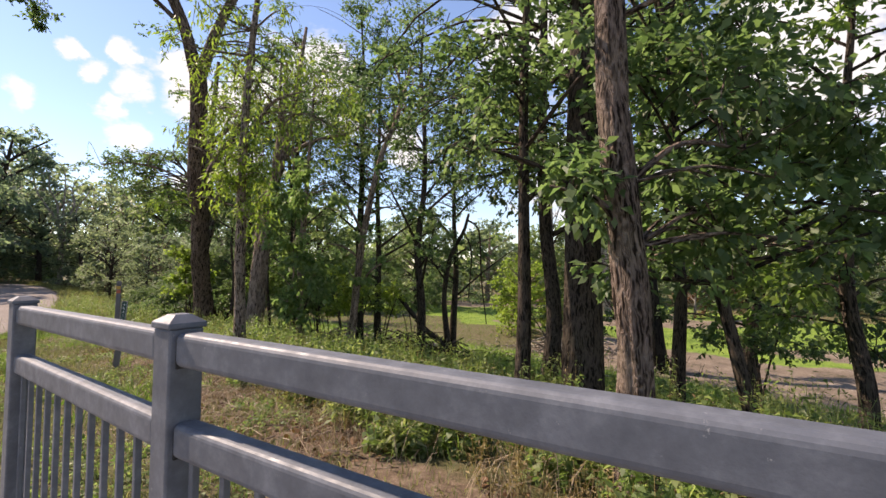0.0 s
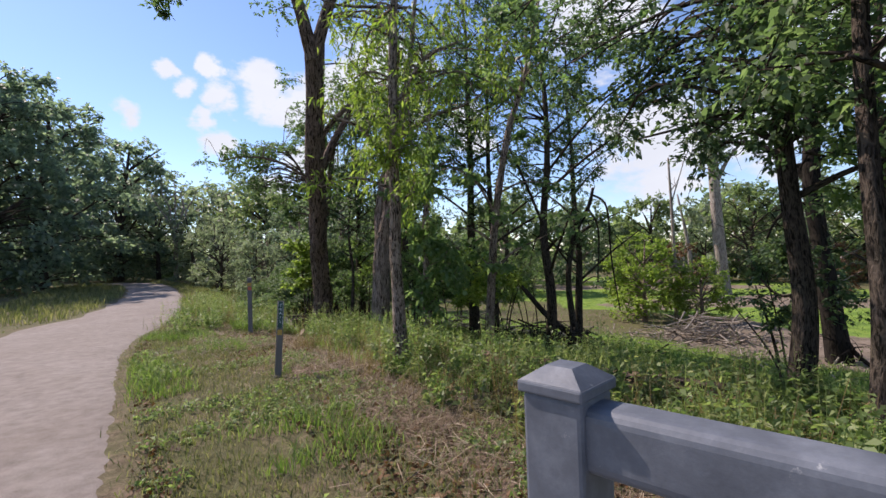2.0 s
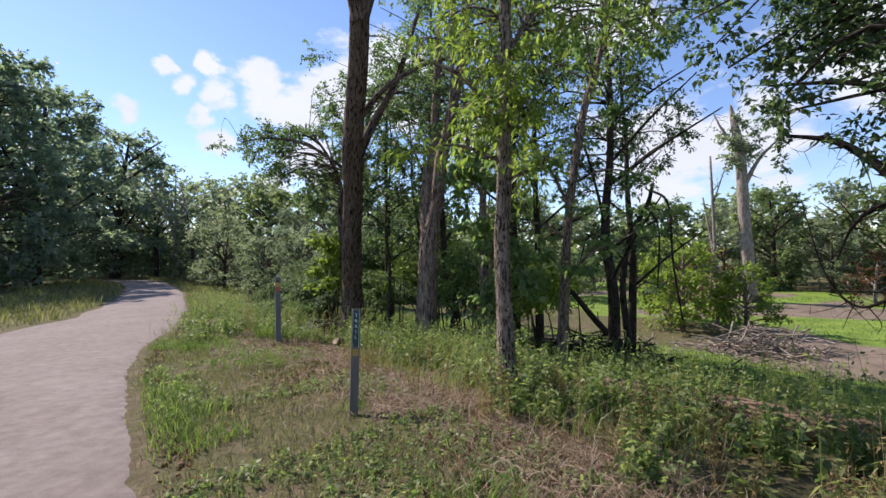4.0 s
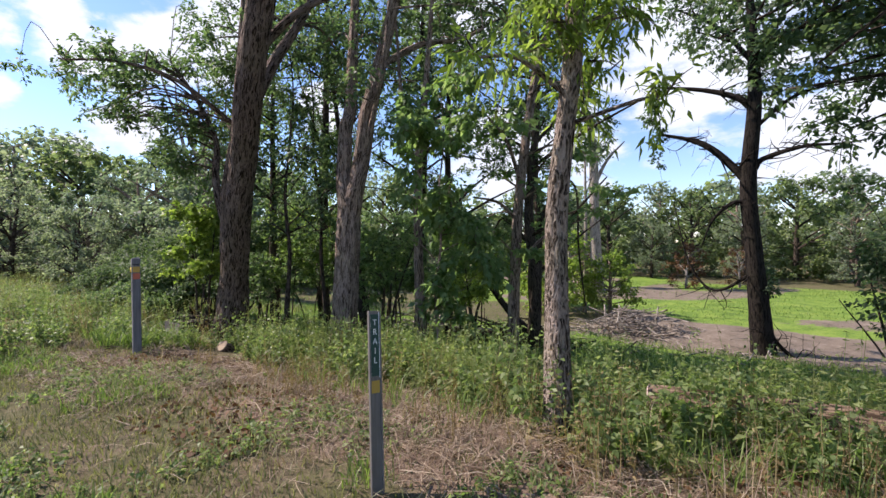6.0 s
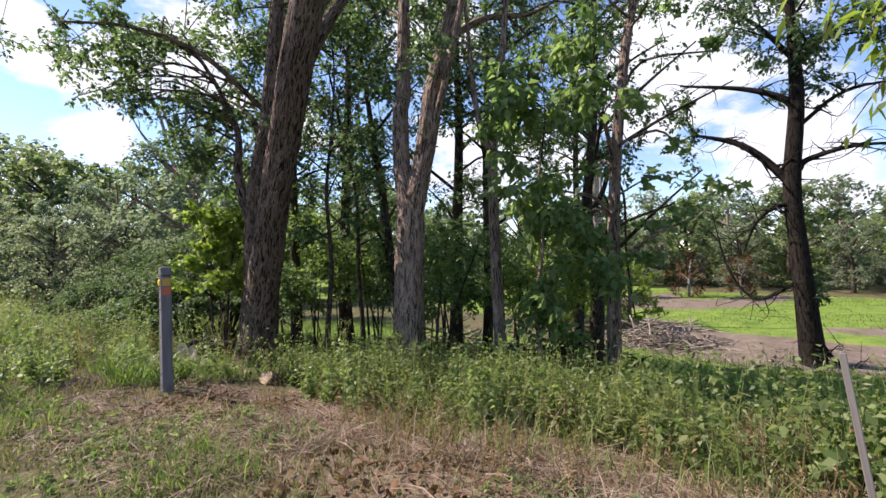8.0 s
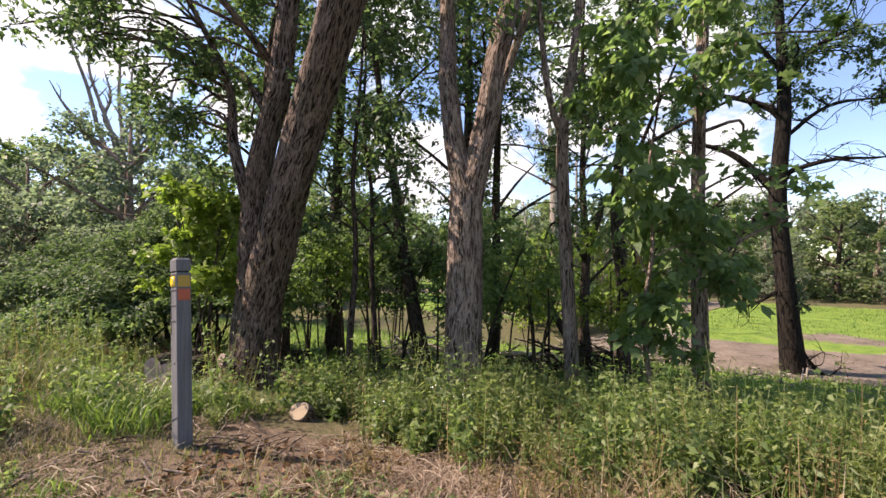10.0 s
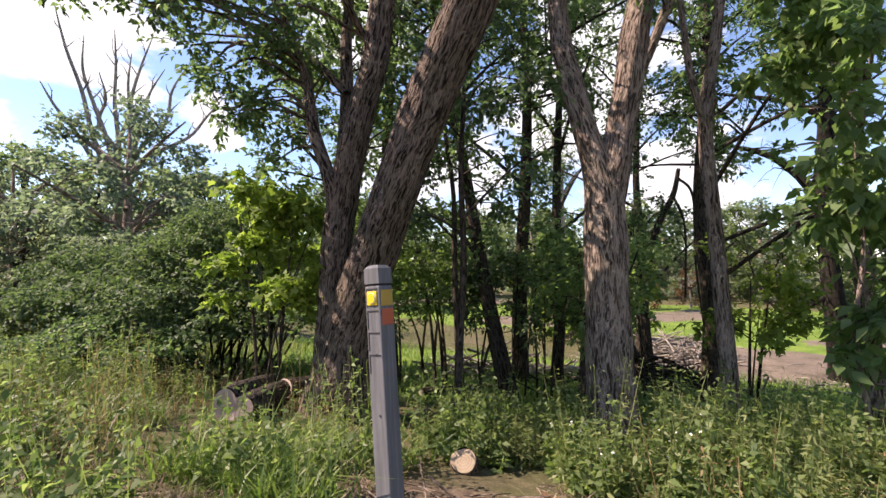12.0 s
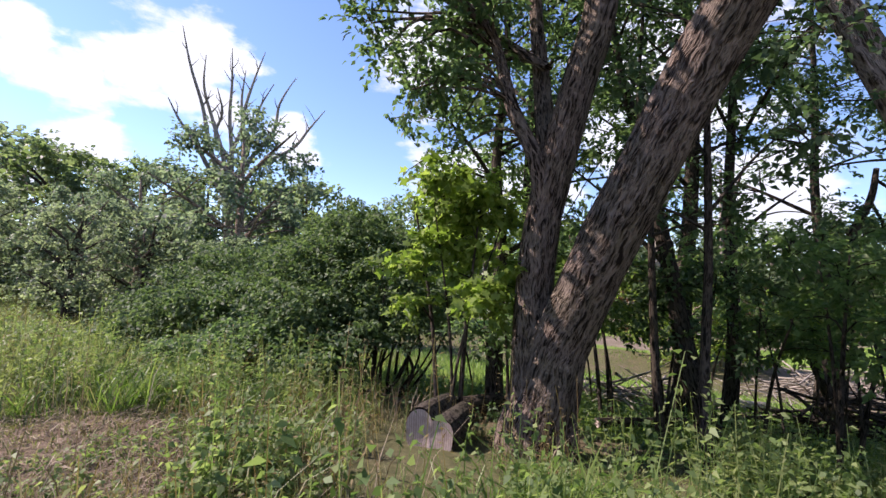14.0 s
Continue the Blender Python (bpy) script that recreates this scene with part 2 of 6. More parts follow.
def ground_mat():
    m = Mat("earth", 0.95, spec=0.15)
    n1, n2, n3 = m.noise(0.9, 6), m.noise(9, 6, 0.7), m.noise(70, 4, 0.7)
    green = m.ramp(m.math("ADD", m.math("MULTIPLY", n2, 0.6), m.math("MULTIPLY", n3, 0.4)), (0.3, (0.045, 0.045, 0.022)), (0.52, (0.105, 0.1, 0.045)), (0.75, (0.23, 0.19, 0.11)))
    soil = m.ramp(m.math("ADD", m.math("MULTIPLY", n2, 0.5), m.math("MULTIPLY", n3, 0.5)), (0.32, (0.045, 0.03, 0.02)), (0.5, (0.15, 0.108, 0.075)), (0.7, (0.33, 0.25, 0.185)))
    straw = m.ramp(m.math("ADD", m.math("MULTIPLY", n2, 0.4), m.math("MULTIPLY", n3, 0.6)), (0.34, (0.055, 0.036, 0.025)), (0.5, (0.19, 0.135, 0.095)), (0.68, (0.38, 0.295, 0.215)))
    mud = m.ramp(m.math("ADD", m.math("MULTIPLY", n1, 0.5), m.math("MULTIPLY", n2, 0.5)), (0.36, (0.06, 0.055, 0.032)), (0.47, (0.165, 0.13, 0.098)), (0.56, (0.2, 0.16, 0.12)), (0.68, (0.36, 0.3, 0.24)))
    lush = m.ramp(m.math("ADD", m.math("MULTIPLY", n1, 0.5), m.math("MULTIPLY", n2, 0.5)), (0.34, (0.05, 0.08, 0.02)), (0.47, (0.125, 0.205, 0.032)), (0.58, (0.19, 0.265, 0.045)), (0.7, (0.25, 0.24, 0.1)))

    def edge(name, lo, hi):
        wob = m.math("ADD", m.attr(name), m.math("MULTIPLY", m.math("SUBTRACT", m.noise(2.6, 6, 0.7), 0.5), 0.9))
        return m.ramp(wob, (lo, (0, 0, 0)), (hi, (1, 1, 1)))

    c = m.mix(m.ramp(n1, (0.5, (0, 0, 0)), (0.72, (0.75, 0.75, 0.75))), green, soil)
    c = m.mix(edge("soil", 0.4, 0.65), c, soil)
    c = m.mix(edge("straw", 0.4, 0.65), c, straw)
    c = m.mix(edge("lush", 0.4, 0.6), c, lush)
    c = m.mix(edge("mud", 0.42, 0.58), c, mud)
    m.color(c)
    m.bump(m.math("ADD", n2, m.math("MULTIPLY", n3, 0.6)), 0.8, 0.03)
    return m.m


def gravel_mat():
    m = Mat("crushed_stone", 0.95, spec=0.15)
    n1, n2, n3 = m.noise(0.7, 5), m.noise(6, 6, 0.7), m.noise(130, 3, 0.8)
    c = m.ramp(m.math("ADD", m.math("MULTIPLY", n2, 0.5), m.math("MULTIPLY", n3, 0.5)), (0.28, (0.105, 0.088, 0.076)), (0.5, (0.235, 0.205, 0.183)), (0.75, (0.345, 0.315, 0.29)))
    c = m.mix(m.ramp(n1, (0.4, (0, 0, 0)), (0.7, (0.6, 0.6, 0.6))), c, m.mix(1.0, c, (0.78, 0.74, 0.7), "MULTIPLY"))
    m.color(c)
    m.bump(m.math("ADD", m.math("MULTIPLY", n2, 0.6), n3), 0.6, 0.012)
    return m.m


def wood_mat(name, dark, light, along=(1, 1, 0.06), scale=40, rough=0.85):
    m = Mat(name, rough, spec=0.25)
    g = m.noise(scale, 5, 0.6, m.scaled(*along), 0.4)
    c = m.ramp(m.math("ADD", m.math("MULTIPLY", g, 0.8), m.math("MULTIPLY", m.noise(4, 4), 0.2)), (0.3, dark), (0.7, light))
    m.color(c)
    m.bump(g, 0.4, 0.004)
    return m.m


def paint_mat():
    m = Mat("grey_rail_paint", 0.42, 0.0, 0.5)
    streak = m.noise(14, 7, 0.7)
    c = m.ramp(streak, (0.25, (0.06, 0.068, 0.083)), (0.5, (0.095, 0.106, 0.126)), (0.75, (0.165, 0.18, 0.205)))
    chips = m.ramp(m.noise(55, 5, 0.75), (0.66, (0, 0, 0)), (0.74, (0.7, 0.7, 0.7)))
    m.color(m.mix(chips, c, (0.38, 0.38, 0.37)))
    m.rough(m.ramp(m.noise(30, 5), (0.3, (0.48, 0.48, 0.48)), (0.7, (0.68, 0.68, 0.68))))
    m.bump(m.noise(160, 3), 0.15, 0.002)
    return m.m


def cut_mat(name, pale, dark):
    m = Mat(name, 0.85, spec=0.2)
    w = m.t.nodes.new("ShaderNodeTexWave")
    w.wave_type, w.rings_direction = "RINGS", "Z"
    w.inputs["Scale"].default_value, w.inputs["Distortion"].default_value, w.inputs["Detail"].default_value = 14, 3.5, 3
    m.link(m.co, w.inputs["Vector"])
    c = m.mix(0.35, m.ramp(m.noise(9, 5, 0.7), (0.3, dark), (0.7, pale)), m.ramp(w.outputs["Fac"], (0.2, dark), (0.8, pale)))
    m.color(c)
    m.bump(m.noise(40, 4), 0.4, 0.01)
    return m.m


EARTH, GRAVEL, PAINT = ground_mat(), gravel_mat(), paint_mat()
POSTWOOD = wood_mat("grey_post", (0.088, 0.088, 0.092), (0.18, 0.178, 0.182))
CUT = cut_mat("cut_log_face", (0.62, 0.49, 0.45), (0.27, 0.19, 0.17))
CUT_PALE = cut_mat("cut_log_pale", (0.4, 0.32, 0.22), (0.26, 0.19, 0.125))
STAKE = wood_mat("stake_plastic", (0.11, 0.1, 0.088), (0.19, 0.175, 0.155), rough=0.55)
CONCRETE = wood_mat("concrete", (0.2, 0.18, 0.165), (0.33, 0.305, 0.285), (1, 1, 1), 16, 0.9)
GREEN_LABEL = Mat("green_label", 0.5).color((0.02, 0.06, 0.045)).m
WHITE_LABEL = Mat("white_label", 0.5).color((0.7, 0.72, 0.7)).m
YELLOW = Mat("yellow_marker", 0.5).color((0.75, 0.5, 0.02)).m
OCHRE = Mat("faded_yellow_marker", 0.6).color((0.42, 0.27, 0.05)).m
RED = Mat("orange_red_marker", 0.5).color((0.42, 0.1, 0.05)).m
BLACK = Mat("dark_groove", 0.9).color((0.03, 0.03, 0.03)).m

# ---- plan: s runs along the trail, d to its right ----
UX, UY, NX, NY = -0.692, 0.722, 0.722, 0.692


def xy(s, d):
    return UX * s + NX * d, UY * s + NY * d


def sd(x, y):
    return UX * x + UY * y, NX * x + NY * y


def wave(x, y):
    """Gentle unevenness of the ground, about -1 to 1."""
    return (np.sin(x * 0.9 + 1.3 * np.sin(y * 0.55)) + np.sin(y * 1.1 + 1.7 * np.sin(x * 0.43)) + 0.6 * np.sin(2.3 * x - 1.9 * y)) / 2.6


SLOPE_D = (-4, 0, 1.9, 2.9, 4.5, 6, 8, 12, 15, 18, 40, 90)
SLOPE_H = (0, 0, -0.02, -0.26, -0.52, -0.76, -1.05, -1.55, -1.95, -2.25, -2.2, -1.8)
EDGE_S = (-200, 13, 15, 17.5, 20, 23, 27, 34, 44, 52, 58, 65, 72, 90, 130)
EDGE_R = (-0.6, -0.42, -0.25, 0.4, 0.9, 1.3, 1.6, 2.1, 2.5, 1.9, 0.6, -3, -9, -30, -80)
EDGE_L = (-4.1, -4.0, -3.9, -3.8, -3.6, -2.3, -1.7, -1.0, -0.9, -1.5, -3.2, -7.5, -14, -37, -90)


def height(x, y):
    x, y = np.asarray(x, float), np.asarray(y, float)
    s, d = sd(x, y)
    along = 0.40 - 0.028 * np.clip(s, 0, 16) - 0.004 * np.clip(s - 16, 0, 12)
    out = np.clip((d - 4) / 8, 0, 1)
    gentle = np.interp(s, (5, 12), (0.35, 1.0))
    gentle = gentle + (1 - gentle) * np.clip((d - 3.5) / 5, 0, 1)
    z = along * (1 - out * out * (3 - 2 * out)) + np.interp(d, SLOPE_D, SLOPE_H) * gentle
    far = np.clip((np.abs(d + 2) - 2.2) / 3, 0, 1)
    return z + wave(x, y) * (0.012 + 0.05 * far)


def h1(x, y):
    return float(height(x, y))


# ---- mesh tools ----
def mesh_from(name, verts, faces, material, smooth=False):
    me = bpy.data.meshes.new(name)
    me.from_pydata([tuple(v) for v in verts], [], faces)
    me.materials.append(material)
    if smooth:
        me.polygons.foreach_set("use_smooth", [True] * len(me.polygons))
    me.update()
    return me


def fast_mesh(name, verts, corners, sizes, material):
    """A mesh from arrays: corner indices in order and the number of corners of each face."""
    me = bpy.data.meshes.new(name)
    verts, corners, sizes = np.asarray(verts, np.float32), np.asarray(corners, np.int32), np.asarray(sizes, np.int32)
    me.vertices.add(len(verts))
    me.vertices.foreach_set("co", verts.ravel())
    me.loops.add(len(corners))
    me.loops.foreach_set("vertex_index", corners)
    me.polygons.add(len(sizes))
    me.polygons.foreach_set("loop_start", np.concatenate([[0], np.cumsum(sizes)[:-1]]).astype(np.int32))
    me.materials.append(material)
    me.update(calc_edges=True)
    return me


def part(name, mesh, parent, label=""):
    ob = new(name, mesh)
    ob.parent = parent
    return tagged(ob, label)


def bm_part(name, bm, material, parent, label=""):
    me = bpy.data.meshes.new(name)
    bm.to_mesh(me)
    bm.free()
    me.materials.append(material)
    return part(name, me, parent, label)


def empty(name, x, y, z, label, category, group="", kind="", turn=0.0):
    ob = new(name)
    ob.empty_display_size = 0.2
    ob.matrix_world = pose(x, y, z, 0, 0, turn)
    return tagged(ob, label, category, group, kind)


def box(bm, size, at, bevel=0.0, steps=2):
    r = bmesh.ops.create_cube(bm, size=1.0, matrix=Matrix.LocRotScale(at, None, size))
    if bevel:
        edges = list({e for v in r["verts"] for e in v.link_edges})
        bmesh.ops.bevel(bm, geom=edges, offset=bevel, segments=steps, profile=0.5, affect="EDGES")
    return bm


def spline(pts, per=6):
    """A smooth line through points of (x, y, z, radius)."""
    p = np.array(pts, float)
    q = np.vstack([2 * p[0] - p[1], p, 2 * p[-1] - p[-2]])
    out = []
    for i in range(1, len(q) - 2):
        for k in range(per):
            t = k / per
            out.append(0.5 * (2 * q[i] + (q[i + 1] - q[i - 1]) * t + (2 * q[i - 1] - 5 * q[i] + 4 * q[i + 1] - q[i + 2]) * t**2 + (3 * q[i] - q[i - 1] - 3 * q[i + 1] + q[i + 2]) * t**3))
    out.append(p[-1])
    return np.array(out)


class Wood:
    """Trunks, limbs and twigs of one plant, gathered into one mesh."""

    def __init__(self):
        self.v, self.f, self.g = [], [], []

    def limb(self, pts, sides=8, per=5, ridged=0.0, rng=None, flare=0.0):
        line = spline(pts, per) if per > 1 else np.array(pts, float)
        base = len(self.v)
        n = len(line)
        tang = np.gradient(line[:, :3], axis=0)
        ref = np.array([1.0, 0.0, 0.0]) if abs(tang[0][0]) < 0.8 * np.linalg.norm(tang[0]) else np.array([0.0, 1.0, 0.0])
        ang = np.linspace(0, 2 * math.pi, sides, endpoint=False)
        run = np.concatenate([[0], np.cumsum(np.linalg.norm(np.diff(line[:, :3], axis=0), axis=1))]) + len(self.v) * 0.37
        phase = rng.uniform(0, 6, 3) if rng is not None else (0, 0, 0)
        for i in range(n):
            t = tang[i] / (np.linalg.norm(tang[i]) + 1e-9)
            u = np.cross(t, ref)
            u /= np.linalg.norm(u) + 1e-9
            w = np.cross(u, t)
            r = line[i, 3] * (1 + flare * math.exp(-6.0 * i / max(1, n - 1)) * (0.75 + 0.35 * np.cos(4 * ang + phase[0])))
            if ridged:
                hgt = i * 0.35
                r = r * (1 + ridged * (np.sin(7 * ang + phase[1] + 0.6 * math.sin(hgt)) * 0.5 + np.sin(13 * ang + phase[2] + hgt) * 0.35 + np.sin(3 * ang + 0.7 * hgt) * 0.6))
            if ridged and sides >= 40:
                deep = np.array([abs(noise.noise((math.cos(g) * 2.6 + phase[0], math.sin(g) * 2.6, line[i, 2] * 0.75 + 0.35 * math.sin(3 * g)))) + 0.6 * abs(noise.noise((math.cos(g) * 5.2, math.sin(g) * 5.2 + phase[1], line[i, 2] * 1.6))) for g in ang])
                r = r * (1 + 0.16 * (deep - 0.3))
            self.g.append(np.stack([np.cos(ang) * line[i, 3], np.sin(ang) * line[i, 3], np.full(sides, run[i])], 1))
            self.v.extend((line[i, :3] + np.outer(np.cos(ang) * r, u) + np.outer(np.sin(ang) * r, w)).tolist())
        for i in range(n - 1):
            for k in range(sides):
                a, b = base + i * sides + k, base + i * sides + (k + 1) % sides
                self.f.append((a, b, b + sides, a + sides))
        self.f.append(tuple(base + (n - 1) * sides + k for k in range(sides)))
        return line

    def mesh(self, name, material):
        me = mesh_from(name, self.v, self.f, material, True)
        me.attributes.new("grain", "FLOAT_VECTOR", "POINT").data.foreach_set("vector", np.concatenate(self.g).astype(np.float32).ravel())
        return me


OVATE = ((0, 0), (0.28, 0.26), (0.62, 0.24), (1, 0), (0.62, -0.24), (0.28, -0.26))
WEED = ((0, 0), (0.36, 0.3), (1, 0), (0.36, -0.3))
LEAF4 = ((0, 0), (0.42, 0.28), (1, 0), (0.42, -0.28))
FARLEAF = ((0, 0), (0.42, 0.36), (1, 0), (0.42, -0.36))
LANCE = ((0, 0), (0.35, 0.13), (1, 0), (0.35, -0.13))
LOBED = ((0, 0), (0.12, 0.3), (0.3, 0.18), (0.5, 0.5), (0.62, 0.2), (1, 0), (0.62, -0.2), (0.5, -0.5), (0.3, -0.18), (0.12, -0.3))
CLUMP = ((0, 0.05), (0.2, 0.42), (0.42, 0.16), (0.75, 0.4), (1, 0.02), (0.7, -0.36), (0.45, -0.12), (0.18, -0.4))


def leaf_arrays(pos, size, rng, shape=OVATE, droop=0.35, out=None):
    """Vertices and corners of leaves at pos: pointed blades, folded along the rib."""
    n = len(pos)
    axis = rng.normal(size=(n, 3)) * (1, 1, 0.55)
    if out is not None:
        axis = axis * 0.7 + out
    axis[:, 2] -= droop
    axis /= np.linalg.norm(axis, axis=1, keepdims=True)
    up = rng.normal(size=(n, 3)) * 0.55 + (0, 0, 1.0)
    side = np.cross(up, axis)
    side /= np.linalg.norm(side, axis=1, keepdims=True) + 1e-9
    nor = np.cross(axis, side)
    tpl = np.array(shape)
    size = np.asarray(size).reshape(-1, 1, 1) * rng.uniform(0.65, 1.25, (n, 1, 1))
    v = pos[:, None, :] + size * (axis[:, None, :] * tpl[None, :, :1] + side[:, None, :] * tpl[None, :, 1:] + nor[:, None, :] * (np.abs(tpl[None, :, 1:]) * 0.45 - 0.12 * tpl[None, :, :1] ** 2))
    return v.reshape(-1, 3)


def leaf_mesh(name, chunks, shape, material):
    v = np.concatenate(chunks)
    k = len(shape)
    return fast_mesh(name, v, np.arange(len(v)), np.full(len(v) // k, k), material)


def sprays(wood, leaves, lines, blobs, rng, size, shape=LEAF4, per_twig=11, droop=0.35, twig_r=0.006, every=4):
    """Branches from the nearest limb into each blob (x, y, z, rx, rz, twigs), twigs in it and leaves along them."""
    nodes = np.concatenate([l for l in lines])
    for bx, by, bz, rx, rz, count in blobs:
        c = np.array([bx, by, bz])
        cost = np.linalg.norm(nodes[:, :3] - c, axis=1) + np.where(nodes[:, 2] > bz, 3.0, 0.0) * (nodes[:, 2] - bz)
        a = nodes[np.argmin(cost)]
        gap = np.linalg.norm(a[:3] - c)
        r0 = min(a[3] * 0.55, 0.012 + 0.012 * gap)
        mid = (a[:3] + c) / 2 + rng.normal(size=3) * 0.1 * gap + (0, 0, 0.12 * gap)
        if gap > 0.15:
            wood.limb([(*a[:3], r0), (*mid, r0 * 0.7), (*c, r0 * 0.4)], 5, 3)
        dirs = rng.normal(size=(count, 3))
        dirs /= np.linalg.norm(dirs, axis=1, keepdims=True)
        tips = c + dirs * (rx, rx, rz) * rng.uniform(0.55, 1.1, (count, 1))
        for k in range(count):
            tip = tips[k]
            frm = c + (tip - c) * rng.uniform(0.0, 0.3)
            bend = (frm + tip) / 2 + (0, 0, 0.1 * rx)
            if k % every == 0:
                wood.limb([(*frm, twig_r * 1.6), (*bend, twig_r), (*tip, twig_r * 0.5)], 3, 1)
            t = rng.uniform(0.15, 1.12, per_twig)[:, None]
            p = frm * (1 - t) ** 2 + 2 * bend * t * (1 - t) + tip * t**2 + rng.normal(size=(per_twig, 3)) * 0.28 * size
            o = (tip - frm) / (np.linalg.norm(tip - frm) + 1e-6) * 0.6
            leaves.append(leaf_arrays(p, np.full(per_twig, size), rng, shape, droop, o))


def plant(name, label, category, base, lines, blobs, seed, bark, leaf, size=0.11, shape=LEAF4, sides=10, ridged=0.0, group="", per_twig=11, flare=0.0, droop=0.35, per=6, crown="crown", trunk="trunk", bare_twigs=0):
    """A tree or shrub: limbs drawn through (x, y, z, radius), then a crown of sprays. Everything relative to base."""
    rng = np.random.default_rng(seed)
    bx, by = base
    bz = h1(bx, by)
    ob = empty(name, bx, by, bz, label, category, group)
    wood, leaves, got = Wood(), [], []
    off = np.array([bx, by, bz, 0])
    for i, l in enumerate(lines):
        big = l[0][3] > 0.07
        got.append(wood.limb([tuple(np.array(p) - off) for p in l], sides if big else 6, per, ridged if big else 0.0, rng, flare if i == 0 else 0.0))
    if blobs:
        sprays(wood, leaves, got, [(b[0] - bx, b[1] - by, b[2] - bz, *b[3:]) for b in blobs], rng, size, shape, per_twig, droop)
    for line in got[1:] if bare_twigs else ():
        for _ in range(bare_twigs):
            i = rng.integers(len(line) // 4, len(line))
            p, ln = line[i], rng.uniform(0.5, 1.5)
            a = rng.uniform(0, 6.28)
            d = np.array([math.cos(a) * ln, math.sin(a) * ln, rng.normal() * 0.45 * ln])
            sub = wood.limb([(*p[:3], max(0.012, p[3] * 0.45)), (*(p[:3] + d * 0.5 + rng.normal(size=3) * 0.12 * ln), 0.014), (*(p[:3] + d), 0.006)], 4, 3)
            for _ in range(2):
                q, e = sub[rng.integers(2, len(sub))], rng.normal(size=3) * 0.3 * ln
                wood.limb([(*q[:3], 0.01), (*(q[:3] + e * 0.5 + (0, 0, 0.04)), 0.008), (*(q[:3] + e), 0.004)], 3, 1)
    part(trunk, wood.mesh(trunk, bark), ob)
    if leaves:
        part(crown, leaf_mesh(crown, leaves, shape, leaf), ob)
    return ob


def cloud_blobs(rng, center, spread, count, rx, rz, twigs):
    """Blobs strewn round a centre."""
    c, sp = np.array(center, float), np.array(spread, float)
    out = []
    for _ in range(count):
        p = c + np.clip(rng.normal(size=3), -1.7, 1.7) * sp * 0.62
        k = rng.uniform(0.7, 1.3)
        out.append((*p, rx * k, rz * k, max(4, int(twigs * k))))
    return out


# ---- ground: one sheet to the horizon ----
def graded(lo, hi, near_lo, near_hi, step, grow=1.16):
    mid = list(np.arange(near_lo, near_hi + 1e-6, step))
    up, x, s = [], near_hi, step
    while x < hi:
        s *= grow
        x += s
        up.append(x)
    down, x, s = [], near_lo, step
    while x > lo:
        s *= grow
        x -= s
        down.append(x)
    return np.array(down[::-1] + mid + up)


def build_ground():
    S, D = graded(-1500, 2500, -3, 26, 0.25), graded(-1500, 2500, -6, 20, 0.25)
    ss, dd = np.meshgrid(S, D, indexing="ij")
    x, y = xy(ss, dd)
    z = height(x, y)
    n, m = ss.shape
    idx = np.arange(n * m).reshape(n, m)
    quads = np.stack([idx[:-1, :-1], idx[:-1, 1:], idx[1:, 1:], idx[1:, :-1]], -1).reshape(-1)
    quads = quads.reshape(-1, 4)[:, ::-1].reshape(-1)
    me = fast_mesh("ground", np.stack([x, y, z], -1).reshape(-1, 3), quads, np.full(len(quads) // 4, 4), EARTH)
    me.polygons.foreach_set("use_smooth", [True] * len(me.polygons))

    def band(v, lo, hi, soft):
        return np.clip((v - lo) / soft + 0.5, 0, 1) * np.clip((hi - v) / soft + 0.5, 0, 1)

    w = wave(x * 0.35 + 4, y * 0.35)
    fields = {
        "straw": np.maximum(band(dd, 1.35, np.interp(ss, (6, 9, 11), (2.3, 2.7, 3.4)), 0.6) * band(ss, 6.5, 13.2, 2.0), 0.4 * band(dd, -0.4, 2.5, 1.0) * band(ss, -2, 20, 2.0)),
        "soil": np.maximum.reduce([band(dd, 1.3, 2.3, 0.6) * band(ss, -3, 7.5, 2.0), band(dd, 1.2, 3.0, 0.7) * band(ss, 12.2, 15.3, 1.2), 0.5 * band(dd, -0.9, -0.2, 0.5) * band(ss, -5, 40, 3), 0.95 * band(dd, 0.5, 2.0, 0.8) * band(ss, 17.2, 19.4, 0.8), 0.55 * band(dd, 4.5, 10, 2.5) * band(ss, -5, 28, 4)]),
        "lush": np.maximum(band(dd + 2.5 * w, 24.5, 48, 1.5), 0.9 * band(dd + 2 * w, 7.5, 17.0, 2) * band(ss + 2 * w, 3, 30, 4)) * (ss < 60),
        "mud": np.maximum(band(dd + 1.6 * w, 17.2, 24.5, 1.6) * band(ss, -60, 13.5, 3), 0.85 * band(wave(x * 0.16, y * 0.42 + 3), 0.2, 2, 0.3) * band(dd, 26, 48, 3)),
    }
    for k, v in fields.items():
        me.attributes.new(k, "FLOAT", "POINT").data.foreach_set("value", v.astype(np.float32).ravel())
    tagged(new("ground", me), "grassy trail verge falling away to muddy marsh and meadow", "ground", kind="structure")


